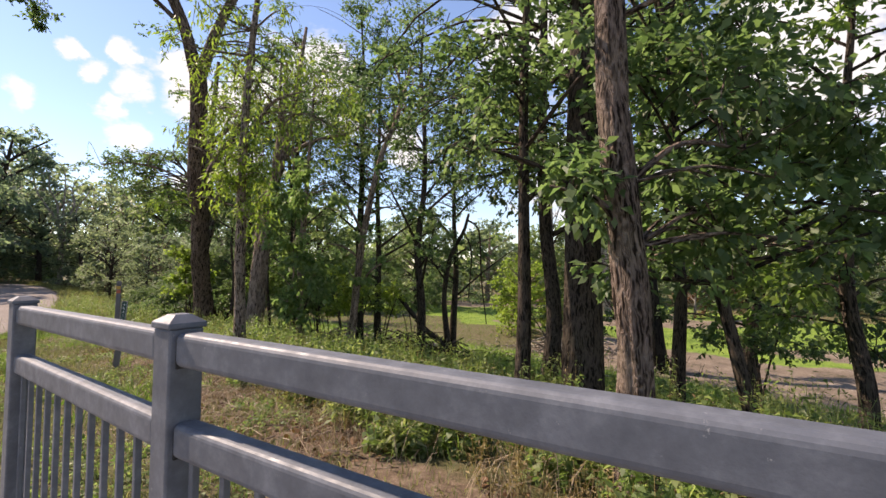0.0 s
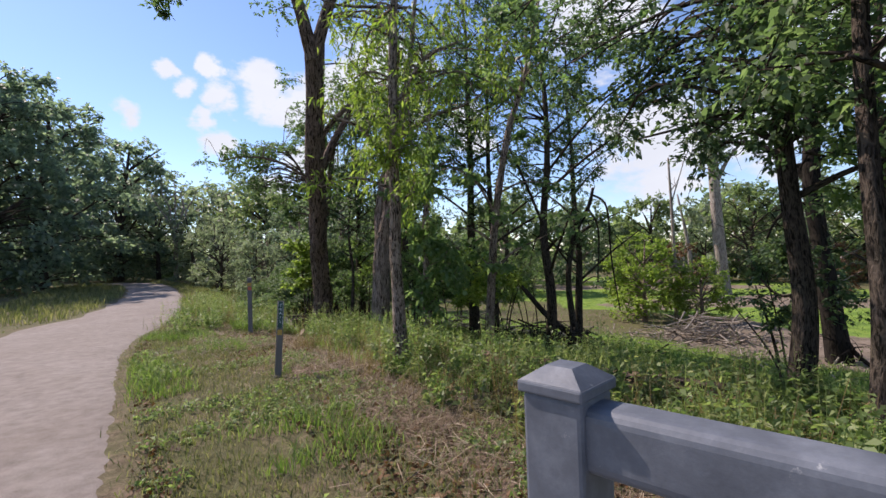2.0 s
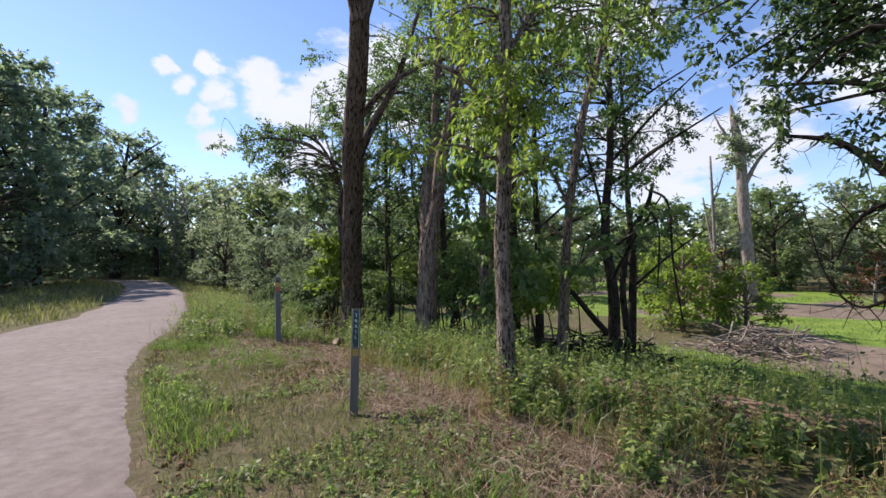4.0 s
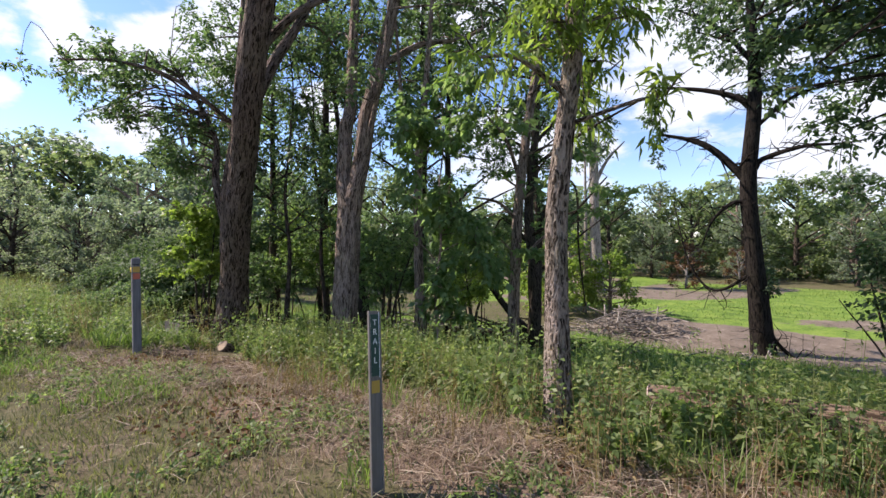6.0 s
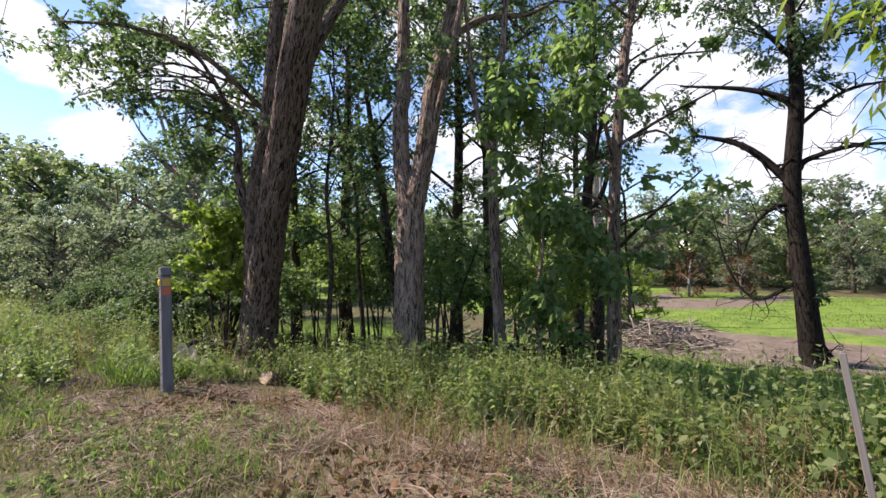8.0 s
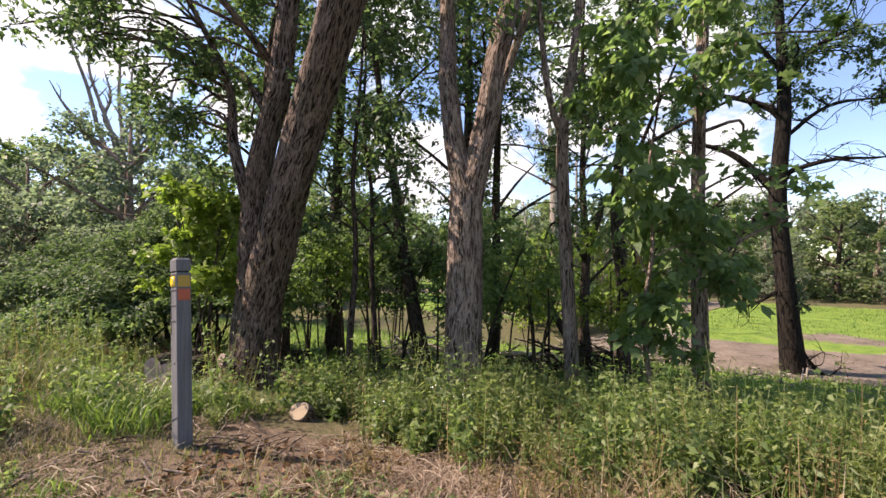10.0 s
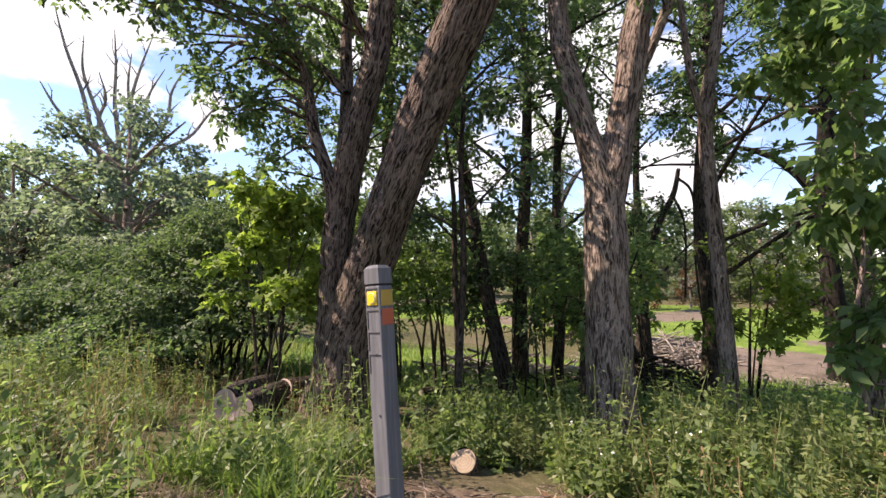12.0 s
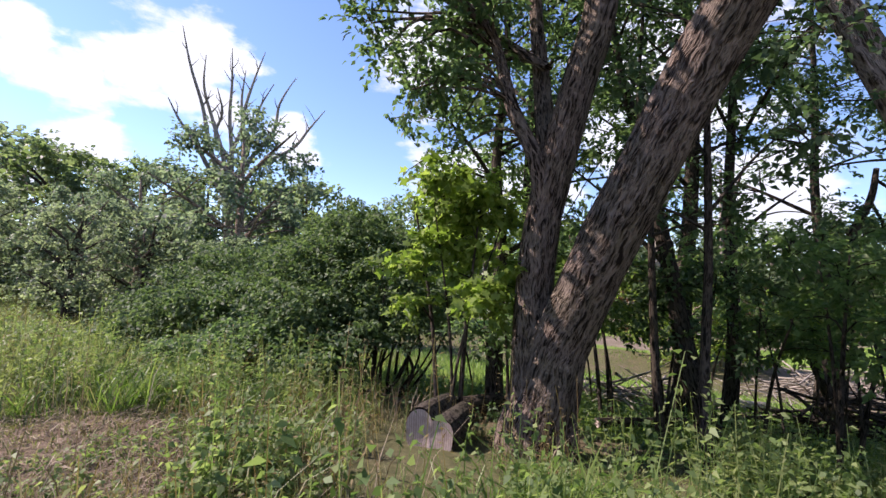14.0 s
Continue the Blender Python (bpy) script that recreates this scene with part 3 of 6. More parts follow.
def build_trail():
    S = np.concatenate([np.arange(-30, -4, 0.5), np.arange(-4, 28, 0.08), np.arange(28, 40, 0.25), np.arange(40, 100, 1.0)])
    K = np.linspace(0, 1, 17)
    L, R = np.interp(S, EDGE_S, EDGE_L), np.interp(S, EDGE_S, EDGE_R)
    ragged = 0.05 * np.sin(S * 1.1 + np.sin(S * 0.37) * 2) + 0.025 * np.sin(S * 6.3 + 3 * np.sin(S * 1.7)) + 0.03 * np.sin(S * 14 + 4 * np.sin(S * 2.9)) + 0.02 * np.sin(S * 31 + 5 * np.sin(S * 5.1))
    L = L + 0.1 * np.sin(S * 1.7)
    d = L[:, None] + (R - L)[:, None] * K[None, :] + ragged[:, None] * K[None, :] ** 12
    s = np.repeat(S[:, None], len(K), 1)
    x, y = xy(s, d)
    crown = np.interp(K, (0, 0.04, 0.12, 0.5, 0.88, 0.96, 1), (-0.05, 0.004, 0.02, 0.035, 0.02, 0.004, -0.05))
    z = height(x, y) + crown[None, :]
    n, m = s.shape
    idx = np.arange(n * m).reshape(n, m)
    quads = np.stack([idx[:-1, :-1], idx[1:, :-1], idx[1:, 1:], idx[:-1, 1:]], -1).reshape(-1)
    quads = quads.reshape(-1, 4)[:, ::-1].reshape(-1)
    me = fast_mesh("trail", np.stack([x, y, z], -1).reshape(-1, 3), quads, np.full(len(quads) // 4, 4), GRAVEL)
    me.polygons.foreach_set("use_smooth", [True] * len(me.polygons))
    tagged(new("road_trail", me), "pale crushed-stone walking trail curving into the woods", "trail", kind="structure")


build_ground()
build_trail()

# ---- fence along the bridge approach ----
POSTS = ((-1.72, 1.85, 0.23), (-0.6, 1.03, 0.25), (0.58, 0.295, 0.25), (1.76, -0.44, 0.25))


def build_fence():
    ob = empty("fence", *POSTS[0], "grey painted metal railing with worn square posts and thin balusters", "fence")
    home = ob.matrix_world.inverted()

    def add(name, bm, m, parent, material=PAINT, label=""):
        bm.transform(home @ m)
        return bm_part(name, bm, material, parent, label)

    for k, p in enumerate(POSTS):
        a, b = Vector(POSTS[max(0, k - 1)]), Vector(POSTS[min(3, k + 1)])
        m = pose(*p, 0, 0, math.degrees(math.atan2(b.y - a.y, b.x - a.x)))
        bm = bmesh.new()
        box(bm, (0.075, 0.075, 1.46), (0, 0, 0.63), 0.005)
        post = add("post", bm, m, ob)
        bm = bmesh.new()
        box(bm, (0.084, 0.084, 0.014), (0, 0, 1.367), 0.003)
        r = bmesh.ops.create_cone(bm, cap_ends=True, segments=4, radius1=0.056, radius2=0.024, depth=0.016)
        bmesh.ops.rotate(bm, verts=r["verts"], cent=(0, 0, 0), matrix=Matrix.Rotation(radians(45), 3, "Z"))
        bmesh.ops.translate(bm, verts=r["verts"], vec=(0, 0, 1.382))
        add("post_cap", bm, m, post, PAINT, "pyramid cap")
    for k in range(3):
        a, b = Vector(POSTS[k]), Vector(POSTS[k + 1])
        run = b - a
        gap = run.length
        m = Matrix.Translation(a) @ run.to_track_quat("X", "Z").to_matrix().to_4x4()
        for name, z in (("top_rail", 1.315), ("middle_rail", 1.12), ("bottom_rail", 0.14)):
            bm = bmesh.new()
            box(bm, (gap - 0.068, 0.056, 0.074), (gap / 2, 0, z), 0.014, 4)
            rail = add(name, bm, m, ob)
            for e in (0.036, gap - 0.036):
                bm = bmesh.new()
                box(bm, (0.01, 0.05, 0.06), (e, 0, z - 0.012), 0.002)
                add("bracket", bm, m, rail, BLACK, "dark rail bracket")
        for j in range(12):
            bm = bmesh.new()
            box(bm, (0.016, 0.016, 0.915), (gap * (j + 0.7) / 12.4, 0, 0.63), 0.002)
            add("baluster", bm, m, ob)


build_fence()


SLAB_END, SLAB_CORNER = 5.42, -0.52
SLAB_S = (-6, -1.55, -0.19, 1.16, 2.53, SLAB_END)
SLAB_D = (1.9, 1.1, 0.8, 0.5, 0.2, SLAB_CORNER)


def build_slab():
    """Approach slab: splayed along the railing, square across the trail."""
    rim = [(s, d) for s, d in zip(SLAB_S, SLAB_D)] + [(SLAB_END, -4.0), (-6, -4.0)]
    bm = bmesh.new()
    ring = [bm.verts.new((*xy(s, d), 0.435 - 0.027 * s)) for s, d in rim]
    face = bm.faces.new(ring)
    if face.normal.z < 0:
        face.normal_flip()
    r = bmesh.ops.extrude_face_region(bm, geom=[face])
    for v in r["geom"]:
        if isinstance(v, bmesh.types.BMVert):
            v.co.z -= 0.3
    bmesh.ops.recalc_face_normals(bm, faces=bm.faces)
    bmesh.ops.bevel(bm, geom=list(bm.edges), offset=0.015, segments=2, profile=0.5, affect="EDGES")
    me = bpy.data.meshes.new("slab")
    bm.to_mesh(me)
    bm.free()
    me.materials.append(CONCRETE)
    tagged(new("pavement_slab", me), "pale concrete bridge approach slab meeting the gravel trail", "pavement", kind="structure")


build_slab()


# ---- trail post with painted markers ----
def build_trail_post():
    ob = empty("trail_post", -8.365, 11.595, h1(-8.365, 11.595) - 0.02, "grey square wooden trail post with coloured markers", "post")
    ob.matrix_world = ob.matrix_world @ pose(0, 0, 0, -5.5, -3.0, 0) @ pose(0, 0, 0, 0, 0, 212 + 90)
    w = 0.105
    bm = bmesh.new()
    box(bm, (w, w, 1.7), (0, 0, 1.29 - 0.85), 0.006)
    body = bm_part("post_body", bm, POSTWOOD, ob)
    bm = bmesh.new()
    box(bm, (w - 0.02, w - 0.02, 0.012), (0, 0, 1.296))
    bm_part("groove", bm, BLACK, ob, "dark sawn groove under the cap")
    bm = bmesh.new()
    r = bmesh.ops.create_cube(bm, size=1.0, matrix=Matrix.LocRotScale((0, 0, 1.352), None, (w, w, 0.1)))
    top = [v for v in r["verts"] if v.co.z > 1.36]
    bmesh.ops.bevel(bm, geom=[e for e in bm.edges if e.verts[0] in top and e.verts[1] in top], offset=0.018, segments=1, affect="EDGES")
    bm_part("post_cap", bm, POSTWOOD, ob, "chamfered grey cap")
    # recessed frames down the front face
    for k in range(4):
        bm = bmesh.new()
        z = 1.225 - k * 0.115
        for dx, dz, sx, sz in ((0, 0.048, 0.078, 0.006), (-0.039, 0, 0.005, 0.096)):
            box(bm, (sx, 0.004, sz), (dx, -w / 2 - 0.001, z + dz))
        bm_part("panel_groove", bm, BLACK, body)
    bm = bmesh.new()
    box(bm, (0.07, 0.006, 0.075), (0, -w / 2 - 0.003, 1.225), 0.002)
    plate = bm_part("marker_plate", bm, YELLOW, ob, "bright yellow square marker")
    bm = bmesh.new()
    r = bmesh.ops.create_cone(bm, cap_ends=True, segments=24, radius1=0.03, radius2=0.03, depth=0.004)
    bmesh.ops.rotate(bm, verts=r["verts"], cent=(0, 0, 0), matrix=Matrix.Rotation(radians(90), 3, "X"))
    bmesh.ops.translate(bm, verts=r["verts"], vec=(0, -w / 2 - 0.008, 1.225))
    disc = bm_part("marker_disc", bm, WHITE_LABEL, plate, "worn pale disc")
    bm = bmesh.new()
    r = bmesh.ops.create_cone(bm, cap_ends=True, segments=24, radius1=0.027, radius2=0.027, depth=0.004)
    bmesh.ops.rotate(bm, verts=r["verts"], cent=(0, 0, 0), matrix=Matrix.Rotation(radians(90), 3, "X"))
    bmesh.ops.translate(bm, verts=r["verts"], vec=(0, -w / 2 - 0.011, 1.225))
    bm_part("marker_face", bm, YELLOW, plate, "yellow face")
    for z, mat, lab in ((1.225, OCHRE, "faded yellow marker"), (1.125, RED, "orange-red marker")):
        bm = bmesh.new()
        box(bm, (0.006, 0.085, 0.085), (w / 2 + 0.003, 0, z), 0.002)
        bm_part("marker_plate", bm, mat, ob, lab)
    for z in (0.93, 0.62):
        bm = bmesh.new()
        r = bmesh.ops.create_cone(bm, cap_ends=True, segments=10, radius1=0.006, radius2=0.006, depth=0.004)
        bmesh.ops.rotate(bm, verts=r["verts"], cent=(0, 0, 0), matrix=Matrix.Rotation(radians(90), 3, "X"))
        bmesh.ops.translate(bm, verts=r["verts"], vec=(0.012, -w / 2 - 0.002, z))
        bm_part("nail", bm, BLACK, body)


build_trail_post()


# ---- thin flexible marker stake ----
def build_stake():
    x, y = -5.02, 6.97
    ob = empty("marker_stake", x, y, h1(x, y), "slim flat grey-brown trail stake with a dark label", "marker")
    ob.matrix_world = ob.matrix_world @ pose(0, 0, 0, -10.0, -1.2, 0) @ pose(0, 0, 0, 0, 0, 37)
    top = 1.04
    bm = bmesh.new()
    box(bm, (0.085, 0.006, top + 0.25), (0, 0, top / 2 - 0.125), 0.002)
    for e in (-1, 1):
        box(bm, (0.012, 0.018, top + 0.25), (e * 0.0385, -0.003, top / 2 - 0.125), 0.003)
    body = bm_part("stake_body", bm, STAKE, ob)
    bm = bmesh.new()
    box(bm, (0.064, 0.003, 0.36), (0, -0.0055, top - 0.2), 0.001)
    lab = bm_part("label", bm, GREEN_LABEL, ob, "dark green vertical label")
    for e in (-1, 1):
        bm = bmesh.new()
        box(bm, (0.006, 0.004, 0.38), (e * 0.033, -0.006, top - 0.2), 0.001)
        bm_part("label_border", bm, WHITE_LABEL, ob, "pale label border")
    bm = bmesh.new()
    box(bm, (0.06, 0.003, 0.07), (0, -0.0055, top - 0.44), 0.001)
    bm_part("sticker", bm, OCHRE, ob, "faded yellow sticker")
    for k, ch in enumerate("TRAIL"):
        cu = bpy.data.curves.new("letter", "FONT")
        cu.body, cu.size, cu.align_x, cu.extrude = ch, 0.05, "CENTER", 0.0008
        tmp = bpy.data.objects.new("letter", cu)
        scene.collection.objects.link(tmp)
        me = bpy.data.meshes.new_from_object(tmp.evaluated_get(bpy.context.evaluated_depsgraph_get()))
        bpy.data.objects.remove(tmp)
        me.materials.append(WHITE_LABEL)
        o = part("letter", me, lab, "white capital letter")
        o.matrix_basis = pose(0, -0.0085, top - 0.085 - k * 0.055, 90, 0, 0)


build_stake()

# ---- trees beside the trail ----
def P(x, y, z, r):
    return (x, y, z, r)


R1 = np.random.default_rng(11)
# large twin-stemmed tree leaning over the slope
plant("leaning_tree", "large twin-stemmed tree with deeply ridged brown bark, leaning", "tree", (-8.05, 15.12),
      [[P(-8.1, 15.2, -0.9, 0.42), P(-8.07, 15.14, -0.3, 0.35), P(-8.02, 15.08, 0.0, 0.315), P(-7.95, 14.97, 0.5, 0.285), P(-7.88, 14.78, 0.9, 0.268), P(-7.8, 14.5, 1.4, 0.257), P(-7.68, 14.17, 2.0, 0.25), P(-7.54, 13.88, 2.6, 0.245), P(-7.36, 13.5, 3.3, 0.24), P(-7.19, 13.02, 4.0, 0.235), P(-6.95, 12.5, 4.9, 0.225), P(-6.65, 12.0, 5.9, 0.21), P(-6.45, 11.55, 6.75, 0.2)],
       [P(-6.45, 11.55, 6.6, 0.17), P(-6.6, 11.0, 7.9, 0.13), P(-7.1, 10.4, 9.4, 0.1), P(-7.5, 10.0, 11.2, 0.05)],
       [P(-6.45, 11.55, 6.6, 0.16), P(-5.9, 11.4, 7.9, 0.12), P(-5.2, 11.5, 9.6, 0.09), P(-4.7, 11.5, 11.4, 0.05)],
       [P(-8.1, 15.14, -0.2, 0.27), P(-8.12, 15.2, 0.4, 0.225), P(-8.11, 15.25, 0.9, 0.2), P(-8.11, 15.18, 1.4, 0.197), P(-8.07, 15.1, 2.0, 0.193), P(-8.02, 14.9, 2.6, 0.175), P(-7.89, 14.75, 3.3, 0.165), P(-7.75, 14.65, 4.0, 0.16), P(-7.6, 14.5, 6.2, 0.1), P(-7.5, 14.6, 8.5, 0.05)],
       [P(-8.12, 15.05, 2.0, 0.12), P(-8.26, 15.0, 2.45, 0.085), P(-8.42, 15.27, 3.07, 0.075), P(-8.51, 15.6, 3.9, 0.06), P(-8.9, 15.6, 4.8, 0.04), P(-9.4, 15.4, 5.6, 0.02)],
       [P(-8.05, 15.1, 2.3, 0.12), P(-7.95, 15.5, 3.4, 0.1), P(-7.9, 15.9, 5.0, 0.07), P(-7.6, 16.2, 7, 0.04)],
       [P(-7.25, 13.2, 3.8, 0.12), P(-6.8, 13.3, 4.9, 0.1), P(-6.2, 13.6, 6.2, 0.07), P(-5.6, 13.7, 8, 0.04)],
       [P(-6.6, 11.0, 7.8, 0.06), P(-7.6, 10.2, 8.5, 0.04), P(-8.5, 9.3, 7.5, 0.015)],
       [P(-7.9, 14.7, 4.1, 0.05), P(-8.7, 14.0, 4.7, 0.04), P(-9.6, 13.7, 4.9, 0.03), P(-10.4, 13.5, 4.8, 0.015)],
       [P(-8.0, 15.3, 3.6, 0.06), P(-8.4, 16.2, 4.4, 0.05), P(-9.0, 16.9, 4.9, 0.03), P(-9.6, 17.3, 5.0, 0.015)],
       [P(-6.95, 12.6, 4.8, 0.08), P(-6.2, 12.6, 5.6, 0.06), P(-5.4, 12.8, 6.1, 0.04), P(-4.7, 12.9, 6.3, 0.02)]],
      cloud_blobs(R1, (-8.8, 15.5, 5.1), (1.0, 1.0, 0.9), 15, 0.48, 0.4, 14) + cloud_blobs(R1, (-10.0, 13.9, 4.9), (0.8, 0.6, 0.35), 6, 0.4, 0.28, 11) + cloud_blobs(R1, (-9.8, 15.0, 4.15), (1.0, 0.6, 0.3), 9, 0.38, 0.28, 11) + cloud_blobs(R1, (-10.8, 15.5, 5.2), (1.5, 1.0, 0.7), 18, 0.45, 0.36, 12) + cloud_blobs(R1, (-8.6, 9.1, 7.0), (0.35, 0.3, 0.2), 6, 0.28, 0.22, 10)
      + cloud_blobs(R1, (-8.9, 16.5, 4.1), (1.0, 0.8, 0.9), 18, 0.42, 0.36, 14) + cloud_blobs(R1, (-7.2, 15.9, 5.8), (1.5, 1.2, 1.2), 9, 0.5, 0.45, 14)
      + cloud_blobs(R1, (-7.3, 15.6, 7.0), (1.9, 1.6, 1.4), 12, 0.6, 0.5, 15) + cloud_blobs(R1, (-5.0, 12.0, 7.2), (1.7, 1.3, 1.2), 8, 0.55, 0.48, 13) + cloud_blobs(R1, (-6.6, 13.4, 6.0), (1.0, 0.9, 0.8), 4, 0.45, 0.4, 12)
      + cloud_blobs(R1, (-9.1, 15.6, 3.3), (0.5, 0.5, 0.6), 7, 0.38, 0.4, 13) + cloud_blobs(R1, (-6.9, 10.6, 9.0), (1.4, 1.2, 1.3), 9, 0.55, 0.5, 13),
      21, BARK, LEAF, 0.1, LEAF4, 48, 0.03, flare=0.2, per=7)
# forked tree
plant("forked_tree", "upright grey-brown tree forking into two stems", "tree", (-5.47, 13.14),
      [[P(-5.52, 13.08, -0.9, 0.29), P(-5.49, 13.13, -0.1, 0.237), P(-5.46, 13.22, 0.9, 0.222), P(-5.43, 13.29, 1.7, 0.22), P(-5.42, 13.36, 2.25, 0.2), P(-5.5, 13.42, 2.65, 0.15), P(-5.52, 13.55, 3.0, 0.137), P(-5.5, 13.76, 3.5, 0.135), P(-5.48, 13.96, 4.0, 0.13), P(-5.4, 14.2, 4.6, 0.125), P(-5.3, 14.8, 8, 0.07)],
       [P(-5.43, 13.27, 1.5, 0.14), P(-5.38, 13.32, 2.1, 0.185), P(-5.29, 13.28, 2.6, 0.165), P(-5.2, 13.29, 3.0, 0.16), P(-5.12, 13.25, 3.5, 0.16), P(-5.06, 13.24, 4.0, 0.155), P(-4.9, 13.24, 4.7, 0.135), P(-4.5, 13.2, 6.5, 0.09), P(-4.2, 13.3, 9, 0.04)],
       [P(-5.15, 13.3, 3.2, 0.07), P(-4.9, 12.95, 4.2, 0.055), P(-4.7, 12.6, 5.5, 0.05), P(-4.6, 12.4, 7.5, 0.03)],
       [P(-4.8, 13.25, 5.0, 0.07), P(-4.0, 13.6, 5.6, 0.06), P(-3.0, 14.0, 6.0, 0.04), P(-2.2, 14.3, 6.6, 0.02)]],
      cloud_blobs(R1, (-5.0, 15.6, 6.8), (1.8, 1.3, 1.4), 10, 0.6, 0.5, 14) + cloud_blobs(R1, (-4.7, 13.5, 7.6), (1.8, 1.4, 1.2), 13, 0.58, 0.48, 13) + cloud_blobs(R1, (-4.5, 12.6, 5.2), (0.9, 0.7, 0.9), 5, 0.45, 0.4, 13) + cloud_blobs(R1, (-3.0, 14.2, 6.3), (1.2, 0.9, 0.7), 5, 0.42, 0.4, 13),
      22, BARK_GREY, LEAF, 0.1, LEAF4, 44, 0.03, flare=0.2, per=7)
# shaggy-barked tree near the trail
plant("shaggy_tree", "slim tree with pale flaking shaggy bark", "tree", (-3.53, 7.88),
      [[P(-3.52, 7.87, -0.5, 0.138), P(-3.53, 7.87, 0.2, 0.107), P(-3.55, 7.88, 1.2, 0.086), P(-3.56, 7.86, 1.9, 0.0843), P(-3.52, 7.8, 2.6, 0.0774), P(-3.5, 7.72, 3.2, 0.0731), P(-3.45, 7.75, 5, 0.0602), P(-3.3, 7.9, 7.5, 0.0344)],
       [P(-3.5, 7.75, 3.0, 0.0344), P(-3.9, 7.5, 3.6, 0.0258), P(-4.4, 7.3, 3.8, 0.0129)],
       [P(-3.48, 7.74, 3.9, 0.0344), P(-3.0, 7.7, 4.6, 0.0258), P(-2.5, 7.7, 4.8, 0.0129)]],
      cloud_blobs(R1, (-3.75, 7.7, 3.2), (0.6, 0.5, 0.6), 16, 0.33, 0.42, 13) + cloud_blobs(R1, (-3.3, 8.2, 4.9), (1.4, 1.3, 1.0), 34, 0.45, 0.45, 13),
      23, BARK_SHAG, LEAF_LIME, 0.12, LANCE, 44, 0.05, flare=0.25, per=10, droop=0.8, per_twig=8)
# half-dead tree out in the marsh, the shade on its trunk put into the bark colour
plant("marsh_tree", "half-dead tree with crooked bare limbs, bark darkened as if in shade", "tree", (8.49, 17.85),
      [[P(8.55, 17.8, -2.9, 0.42), P(8.5, 17.84, -2.0, 0.336), P(8.28, 18.07, 1.5, 0.252), P(8.16, 18.2, 3.7, 0.252), P(8.25, 18.1, 6.4, 0.218), P(8.2, 18.15, 8.4, 0.168), P(8.1, 18.25, 11, 0.108), P(8.3, 18.2, 14, 0.045)],
       [P(8.2, 18.2, 3.5, 0.168), P(8.0, 18.35, 4.0, 0.144), P(7.25, 19.2, 5.2, 0.108), P(6.2, 20.3, 5.8, 0.045)],
       [P(8.25, 18.1, 6.2, 0.144), P(7.9, 18.4, 6.7, 0.108), P(7.2, 19.2, 7.2, 0.081), P(5.9, 20.6, 7.7, 0.036)],
       [P(8.3, 18.1, 4.2, 0.108), P(8.45, 17.9, 4.5, 0.09), P(9.2, 17.1, 4.8, 0.063), P(10.1, 16.2, 4.8, 0.027), P(11.2, 15.4, 5.2, 0.0135)],
       [P(8.3, 18.05, 0.8, 0.072), P(8.2, 18.1, 0.5, 0.063), P(7.5, 18.9, -0.15, 0.045), P(6.93, 19.5, 0.8, 0.036), P(6.56, 19.9, 3, 0.0135)],
       [P(8.25, 18.1, 3.0, 0.081), P(7.7, 18.4, 3.0, 0.063), P(7.2, 18.7, 2.4, 0.045), P(6.9, 18.9, 1.4, 0.018)],
       [P(8.25, 18.1, 7.6, 0.09), P(8.9, 17.6, 8.6, 0.072), P(9.9, 16.9, 9.2, 0.027)],
       [P(8.2, 18.15, 7.9, 0.09), P(7.4, 18.9, 9.4, 0.063), P(6.4, 19.8, 10.4, 0.027)],
       [P(8.25, 18.1, 5.6, 0.072), P(9.2, 17.3, 6.6, 0.054), P(10.6, 16.3, 6.8, 0.018)],
       [P(8.55, 17.7, -1.4, 0.09), P(8.8, 17.5, -1.9, 0.072), P(9.2, 17.1, -2.35, 0.045), P(9.7, 16.7, -2.4, 0.036)]],
      cloud_blobs(R1, (8.0, 18.1, 10.0), (2.8, 2.4, 1.8), 42, 0.8, 0.55, 13) + cloud_blobs(R1, (10.6, 16.4, 8.6), (1.8, 1.6, 1.6), 22, 0.7, 0.5, 12) + cloud_blobs(R1, (8.5, 18.0, 7.6), (1.2, 1.2, 0.9), 8, 0.6, 0.4, 10) + cloud_blobs(R1, (8.7, 17.8, 0.5), (0.2, 0.2, 0.8), 3, 0.3, 0.5, 8) + cloud_blobs(R1, (6.0, 20.3, 6.2), (0.22, 0.22, 1.3), 7, 0.3, 0.5, 9),
      24, BARK_SHADED, LEAF_DARK, 0.16, LEAF4, 16, 0.05, flare=0.3, bare_twigs=20)


